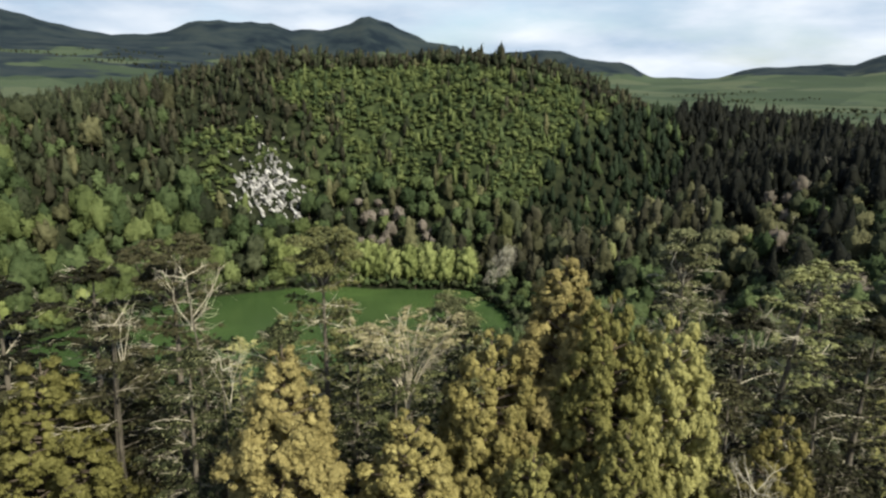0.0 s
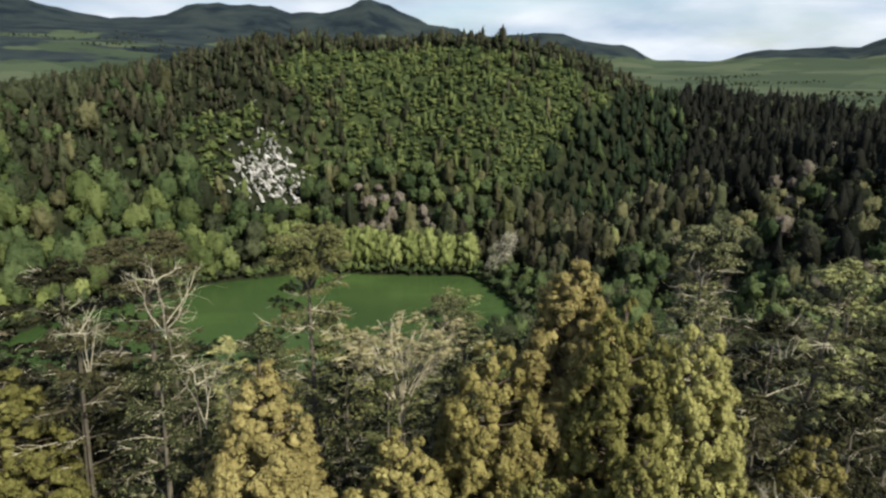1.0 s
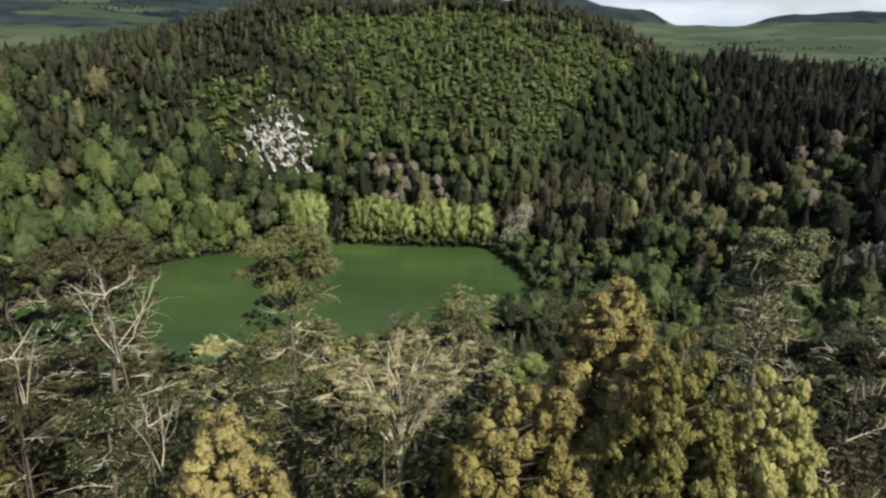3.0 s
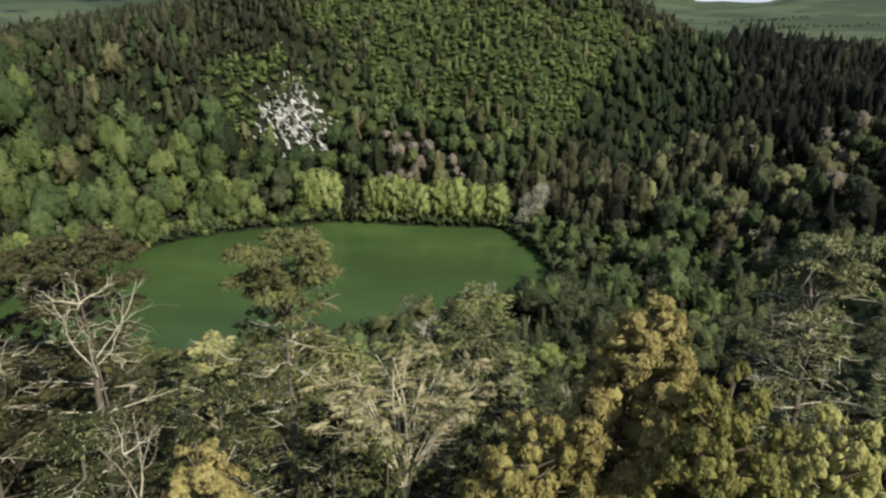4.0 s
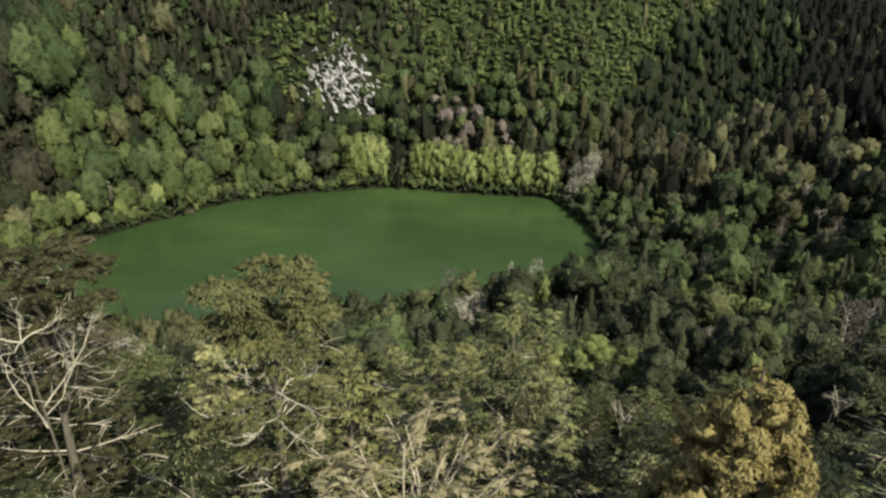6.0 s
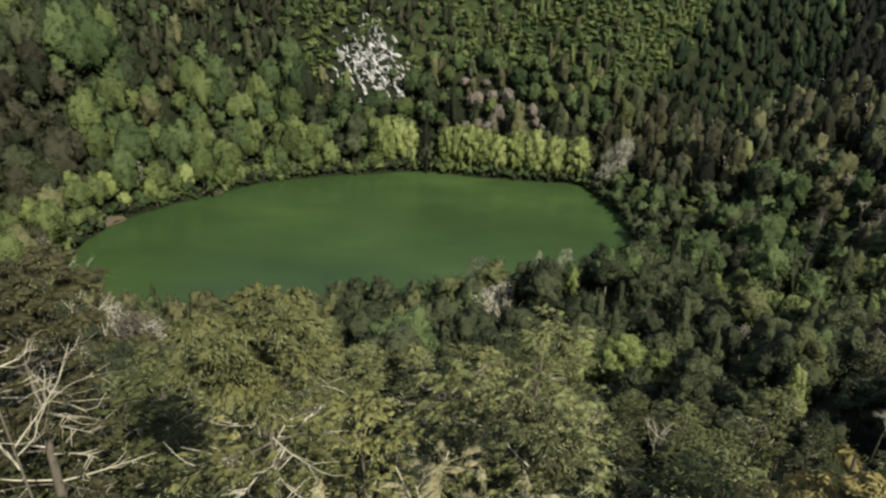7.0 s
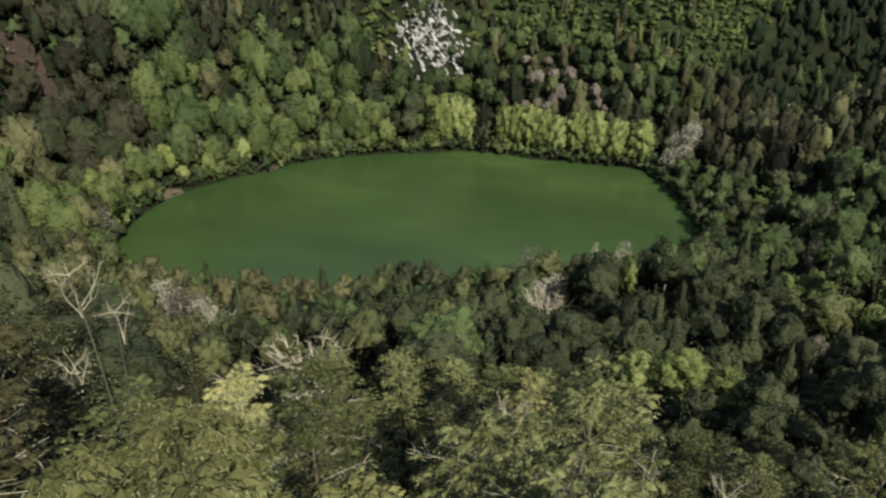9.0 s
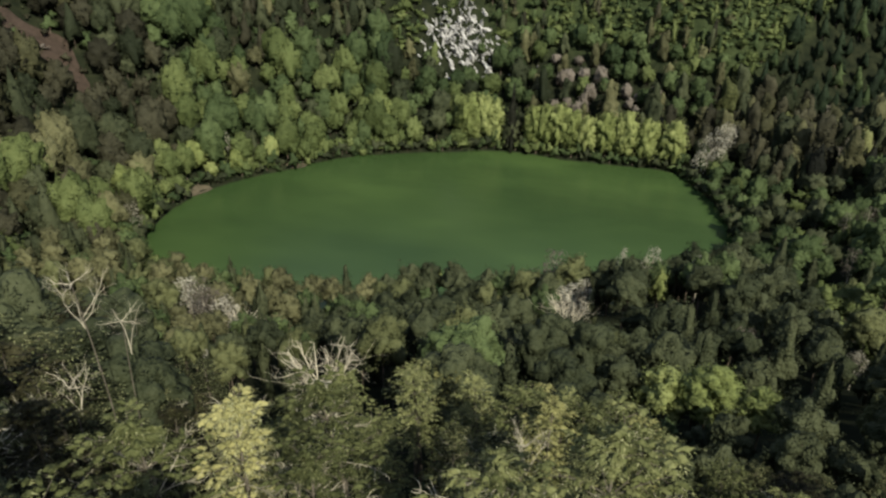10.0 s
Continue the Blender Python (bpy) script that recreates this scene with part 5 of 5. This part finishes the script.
hill_plan, left_plan, right_plan, far_plan, front_plan = [], [], [], [], []
pts, rng = spaced(-420, 420, -160, 760, 7.3, 9)
out_all, th_all = outside(pts[:, 0], pts[:, 1])
run_all = ring_at(RING_RUN, np.radians(th_all))
seen_all = in_view(pts[:, 0], pts[:, 1], 10)
for (x, y), out, th, run, seen in zip(pts, out_all, th_all, run_all, seen_all):
    s01 = out / run
    turn, sc, u = rng.uniform(0, 6.28), rng.uniform(0.66, 1.25), rng.uniform()
    patch = 0.5 + 0.5 * math.sin(x / 23 + 1.7 * math.sin(y / 31)) * math.sin(y / 19 - x / 41)
    if out < 1.6:
        continue
    if not seen or y < 25:
        if (y < -30 or abs(x) > 32) and s01 < 1.4 and u < 0.2:
            front_plan.append((DIM_ROUND, M_OLIVE if u < 0.15 else M_DARK, x, y, sc * 1.1, turn))
        continue
    if 75 < y < 207 and -152 < x < 97 and th < -10:
        continue
    if y < 82 and -80 < x < 60:
        continue
    if 46 <= th < 122:
        if s01 > 1.3 or (rocky(x, y) < 0.8 and u < 0.75):
            continue
        if s01 > 0.96 or (th + 16 * patch > 106 and s01 > 0.74 - 0.25 * patch):
            hill_plan.append((FAR_SPIRE if u < 0.4 else HILL_TREE if u < 0.6 else HILL_ROUND, M_BROWN if u < 0.22 else M_CONIFER if u < 0.32 else M_BROWN if u < 0.5 else M_DARK if u < 0.85 else M_MID, x, y, sc * (rng.uniform(0.36, 0.7) if u < 0.4 else rng.uniform(0.8, 1.3)), turn))
            for _ in range(2):
                hill_plan.append((HILL_ROUND if rng.uniform() < 0.6 else HILL_TREE, M_DARK if u < 0.6 else M_BROWN, x + rng.uniform(-3.6, 3.6), y + rng.uniform(-3.6, 3.6), sc * rng.uniform(0.8, 1.2), turn))
        elif s01 < 0.30 and th > 82:
            hill_plan.append((FAR_ROUND, M_MID if u < 0.6 else M_SCRUB if u < 0.8 else M_DARK, x, y, sc * 0.95, turn))
        elif s01 < 0.10:
            continue
        elif s01 < 0.36 and 52 < th < 80 and u < 0.5:
            hill_plan.append((FAR_ROUND if u < 0.35 else FAR_COLUMN, M_PINK if u < 0.4 else M_RUSSET, x, y, sc * 0.7, turn))
        elif s01 < 0.22:
            hill_plan.append((FAR_SHRUB if u < 0.6 else FAR_COLUMN, M_PINK if u < 0.42 else M_RUSSET if u < 0.7 else M_DARK, x, y, sc, turn))
        elif s01 < 0.40:
            hill_plan.append((FAR_COLUMN if u < 0.5 else FAR_ROUND, M_DARK if u < 0.10 else M_RUSSET if u < 0.38 else M_SCRUB if u < 0.6 else M_MID, x, y, sc * 0.8, turn))
        elif u < 0.08 + 0.55 * (patch > 0.70):
            for _ in range(3):
                tone = rng.uniform()
                hill_plan.append((HILL_TREE if tone < 0.6 else HILL_ROUND, M_DARK if tone < 0.3 else M_BROWN if tone < 0.5 else M_RUSSET if tone < 0.75 else M_MID, x + rng.uniform(-3.8, 3.8), y + rng.uniform(-3.8, 3.8), rng.uniform(0.7, 1.25), rng.uniform(0, 6)))
        else:
            for _ in range(2):
                tone = rng.uniform()
                hill_plan.append((HILL_TREE if tone < 0.55 else HILL_ROUND, M_SCRUB if tone < 0.3 or tone > 0.75 else M_MID, x + rng.uniform(-3.8, 3.8), y + rng.uniform(-3.8, 3.8), rng.uniform(0.5, 1.05), rng.uniform(0, 6)))
            for _ in range(6):
                hill_plan.append((HILL_BUSH, M_SCRUB if rng.uniform() < 0.7 else M_MID, x + rng.uniform(-3.9, 3.9), y + rng.uniform(-3.9, 3.9), rng.uniform(0.7, 1.3), rng.uniform(0, 6)))
    elif th >= 122 or th < -135:
        continue
    else:
        if s01 > 2.4 or math.hypot(x, y) > 730:
            continue
        az = math.degrees(math.atan2(x, y))
        if th > 30 and s01 > 0.36 and az < 19.3 + 2 * patch:
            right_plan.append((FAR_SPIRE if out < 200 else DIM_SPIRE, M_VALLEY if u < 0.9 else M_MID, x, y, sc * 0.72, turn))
        elif s01 < 0.10:
            right_plan.append((FAR_ROUND, M_MID if u < 0.5 else M_SCRUB if u < 0.65 else M_DARK, x, y, sc * 0.65, turn))
        elif th < 14 and s01 < 0.32:
            right_plan.append((FAR_SHRUB if u < 0.5 else FAR_ROUND, M_SCRUB if u < 0.45 else M_MID if u < 0.8 else M_DARK, x, y, sc * 0.9, turn))
        elif th > 16 and s01 < 0.40 + 0.08 * patch:
            right_plan.append((FAR_COLUMN, M_BROWN if u < 0.30 else M_RUSSET if u < 0.66 else M_OLIVE if u < 0.72 else M_DARK, x, y, sc * 1.0, turn))
        elif th < 14 and s01 < 0.72 + 0.05 * patch and u < 0.88:
            right_plan.append((FAR_SHRUB if u < 0.4 else FAR_ROUND, M_SCRUB if u < 0.28 else M_MID if u < 0.46 else M_RUSSET if u < 0.62 else M_PINK if u < 0.67 else M_DARK, x, y, sc * 0.85, turn))
        elif s01 < 0.56 and u < 0.8:
            right_plan.append((FAR_COLUMN, M_RUSSET if u < 0.22 else M_BROWN if u < 0.50 else M_DARK, x, y, sc * 0.95, turn))
        elif u < 0.06:
            right_plan.append((FAR_COLUMN, M_DARK, x, y, sc * 0.9, turn))
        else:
            # upper right slope: its shade comes from the darkened conifer colour
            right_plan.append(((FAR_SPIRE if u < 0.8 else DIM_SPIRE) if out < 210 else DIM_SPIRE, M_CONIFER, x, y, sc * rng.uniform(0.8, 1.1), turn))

# the steep western wall, in larger crowns
pts, rng = spaced(-330, -20, 60, 470, 7.0, 19)
out_all, th_all = outside(pts[:, 0], pts[:, 1])
for (x, y), out, th in zip(pts, out_all, th_all):
    s01 = out / float(ring_at(RING_RUN, math.radians(th)))
    u, turn, sc = rng.uniform(), rng.uniform(0, 6.28), rng.uniform(0.62, 1.28)
    patch = 0.5 + 0.5 * math.sin(x / 23 + 1.7 * math.sin(y / 31)) * math.sin(y / 19 - x / 41)
    if not (th >= 122 or th < -135) or out < 2.2 or s01 > 1.8 or not in_view(x, y, 10) or (75 < y < 207 and x > -152):
        continue
    if ((x - SCAR[0]) / 17) ** 2 + ((y - SCAR[1]) / 9) ** 2 < 1:
        left_plan.append((FAR_SHRUB, M_PINK if u < 0.5 else M_BROWN, x, y, sc * 0.6, turn))
        continue
    if s01 < 0.9 and float(gully(th, s01)[0]) > 0.45:
        left_plan.append((FAR_ROUND, M_DARK if u < 0.6 else M_MID, x, y, sc * 0.66, turn))
        continue
    left_plan.append((FAR_SHRUB, M_DARK if rng.uniform() < 0.5 else M_MID, x + 4.0, y + rng.uniform(-4, 4), sc, turn))
    if s01 > 0.95:
        left_plan.append((FAR_SPIRE, M_BROWN if u < 0.4 else M_DARK, x, y, sc * 0.62, turn))
        left_plan.append((FAR_SPIRE, M_DARK, x + 4.5, y + 3, sc * 0.55, turn))
    elif 118 <= th < 160 and s01 > 0.56 - 0.22 * patch and u < 0.88:
        left_plan.append((FAR_SPIRE if u < 0.4 else FAR_COLUMN if u < 0.6 else FAR_ROUND, M_BROWN if u < 0.25 else M_DARK if u < 0.5 else M_RUSSET if u < 0.6 else M_BROWN if u < 0.68 else M_MID, x, y, sc * 0.78, turn))
        left_plan.append((FAR_SPIRE, M_DARK if u < 0.6 else M_BROWN, x + 4.4, y + 3, sc * 0.6, turn))
    elif th < -128 and s01 > 0.17 and u < 0.86:
        left_plan.append((FAR_SPIRE if u < 0.12 else FAR_ROUND if u < 0.5 else FAR_BIG, M_DARK if u < 0.30 else M_BROWN if u < 0.68 else M_RUSSET, x, y, sc * 0.92, turn))
    elif (th < -150 or th > 174) and s01 > 0.36:
        left_plan.append((FAR_SPIRE if u < 0.3 else FAR_BIG, M_BROWN if u > 0.7 else M_MID if u > 0.55 else M_DARK, x, y, sc * 0.9, turn))
    elif -162 < th < -130 and u < 0.72:
        left_plan.append((FAR_ROUND, M_BROWN if u < 0.30 else M_RUSSET if u < 0.62 else M_DARK, x, y, sc, turn))
    elif u < 0.06 + 0.24 * (patch > 0.74):
        left_plan.append((FAR_ROUND, M_DARK if u < 0.25 else M_BROWN, x, y, sc, turn))
        left_plan.append((FAR_SPIRE, M_DARK, x + 4.4, y - 3, sc * 0.7, turn))
    elif s01 < 0.15:
        left_plan.append((FAR_BIG, M_LIME if u > 0.80 and (th < -166 or th > 160) or u > 0.98 else M_SCRUB if u > 0.25 else M_MID, x, y, sc * 0.9, turn))
    else:
        left_plan.append((FAR_BIG, M_MID if u < 0.44 + 0.3 * s01 else M_SCRUB if u < 0.90 else M_RUSSET if u < 0.94 else M_DARK, x, y, sc, turn))

# low growth overhanging the water, open only at two small beaches
rng = np.random.default_rng(31)
for k in range(230):
    deg = -180 + k * 360 / 230
    if 160 < deg < 166 or -173 < deg < -168 or -120 < deg < -40:
        continue
    a = math.radians(deg)
    r = float(ring_at(RING_SHORE, a)) + rng.uniform(0.2, 2.2)
    mat = (M_MID, M_SCRUB, M_DARK)[rng.integers(0, 3)] if abs(deg) > 60 else (M_DARK, M_MID)[rng.integers(0, 2)]
    if abs(deg) > 118 and k % 2:
        leafy = rng.uniform()
        left_plan.append((FAR_ROUND, M_LIME if leafy < 0.22 and (deg > 160 or deg < -164) else M_SCRUB if leafy < 0.75 else M_MID, LAKE[0] + (r + 2.2) * math.cos(a), LAKE[1] + (r + 2.2) * math.sin(a), rng.uniform(0.50, 0.85), rng.uniform(0, 6)))
    left_plan.append((FAR_SHRUB, mat, LAKE[0] + r * math.cos(a), LAKE[1] + r * math.sin(a), rng.uniform(0.7, 1.25), rng.uniform(0, 6)))

# hedges and copses out on the pasture
rng = np.random.default_rng(15)
for k in range(46):
    a, d = rng.uniform(-0.62, 0.70), rng.uniform(760, 2000)
    cx, cy, dirn, n = math.sin(a) * d, math.cos(a) * d, rng.uniform(-0.35, 0.35), rng.integers(5, 26)
    for j in range(n):
        o = (j - n / 2) * 7
        far_plan.append((DIM_ROUND, M_DARK, cx + o * math.cos(dirn) + rng.normal() * 3, cy + o * math.sin(dirn) + rng.normal() * 3, rng.uniform(0.5, 1.0), rng.uniform(0, 6)))

# brambles and saplings under the near trees
under_plan = []
pts, rng = spaced(-46, 50, -34, 70, 3.6, 41)
for x, y in pts:
    if rng.uniform() < 0.75:
        under_plan.append((FAR_SHRUB, (M_DARK, M_MID, M_RUSSET)[rng.integers(0, 3)], x, y, rng.uniform(0.35, 0.75), rng.uniform(0, 6)))

wood("undergrowth", "dark green brambles and saplings under the slope trees", under_plan, "undergrowth")
wood("hill_forest", "wooded hillside of green scrub with dark conifers along its crest", hill_plan)
wood("shore_forest", "dense bright and mid-green broadleaf woods on the steep crater wall", left_plan)
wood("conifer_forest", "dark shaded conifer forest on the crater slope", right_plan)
wood("pasture_trees", "dark hedgerow trees scattered on distant green pasture", far_plan, "trees")
wood("rim_forest", "loose olive and dark green woods on the crater rim", front_plan)


# ---- rock face on the hillside ----
def make_rocks():
    rng = np.random.default_rng(5)
    face = thing("rock_face", "pale grey-white broken rock face showing through the hillside woods", "rock face")
    forms = []
    for k in range(7):
        bm = bmesh.new()
        bmesh.ops.create_icosphere(bm, subdivisions=2, radius=1.0)
        for v in bm.verts:
            c = v.co.copy()
            v.co = c * (1 + 0.75 * noise.noise(c * 1.7 + Vector((k * 9.1, 0, 0)))) + Vector((0, 0, 0.25 * noise.noise(c * 2.9 + Vector((0, k * 5, 0)))))
            v.co.x, v.co.y = round(v.co.x * 2.6) / 2.6 * 0.5 + v.co.x * 0.5, round(v.co.y * 2.6) / 2.6 * 0.5 + v.co.y * 0.5
        me = bpy.data.meshes.new("rock")
        bm.to_mesh(me)
        bm.free()
        me.materials.append(M_ROCK)
        forms.append(me)
    for k in range(290):
        x, y = ROCK_AT[0] + ROCK_R[0] * rng.normal() * 0.36, ROCK_AT[1] + ROCK_R[1] * rng.normal() * 0.42
        if k % 4 == 0:
            x, y = x + rng.uniform(-16, 28), y + rng.uniform(-8, 12)
        z = float(ground_z(x, y))
        ob = part("rock", forms[k % 7], face)
        s = rng.uniform(0.8, 2.1) * (0.75 if k % 4 == 0 else 1.0)
        ob.matrix_basis = Matrix.LocRotScale((x, y, z + 0.6 * s), Euler((rng.uniform(-0.5, 0.5) + 0.7, rng.uniform(-0.9, 0.9), rng.uniform(-0.9, 0.9))), (s * rng.uniform(0.22, 0.62), s * 0.4, s * rng.uniform(0.9, 2.4)))


make_rocks()

# ---- lakeside row ----
lake_tree = Kind("lakeside_tree", "bright yellow-green tree leaning over the lake shore", "tree", "lakeside trees",
                 [clump_tree(300 + k, 21, 5.6, 0.02, [M_LIME], 60, 36, 0.75, "dome") for k in range(3)])
rng = np.random.default_rng(8)
for k in range(14):
    deg = 99 - k * 4.6
    a = math.radians(deg)
    r = float(ring_at(RING_SHORE, a)) + 4.5 + rng.uniform(-0.8, 0.8)
    x, y = LAKE[0] + r * math.cos(a), LAKE[1] + r * math.sin(a)
    if abs(x + 53.0) > 6.0:
        lake_tree.plant(x, y, None, None, rng.uniform(0.92, 1.2), rng.uniform(0, 6))
spire = Kind("tall_dark_cypress", "tall thin nearly black cypress standing at the lake shore", "tree", "", [clump_tree(320, 34, 4.0, 0.0, [M_CONIFER], 44, 30, 0.8, "spire")])
spire.plant(-53.0, 349.6, scale=1.0)
grey_lake = Kind("pale_leaning_tree", "pale grey dried tree leaning over the corner of the lake", "tree", "",
                 [clump_tree(330, 26, 6.0, 0.10, [M_PALE], 40, 60, 0.7, "round", M_GREYBARK, False)])
lean = grey_lake.plant(31.0, 339.5, scale=1.0)
lean.rotation_euler = (0.05, 0.52, 0.0)

# weathered trunks that show on the shaded conifer slope
rng = np.random.default_rng(21)
for k in range(14):
    a = math.radians(rng.uniform(-18, 32))
    r = float(ring_at(RING_SHORE, a)) + rng.uniform(40, 170)
    dead.plant(LAKE[0] + r * math.cos(a), LAKE[1] + r * math.sin(a), None, None, rng.uniform(0.8, 1.1), rng.uniform(0, 6))
for k in range(6):
    a = math.radians(rng.uniform(-24, -6))
    r = float(ring_at(RING_SHORE, a)) + rng.uniform(30, 75)
    pink_tree.plant(LAKE[0] + r * math.cos(a), LAKE[1] + r * math.sin(a), None, None, rng.uniform(0.8, 1.1), rng.uniform(0, 6))
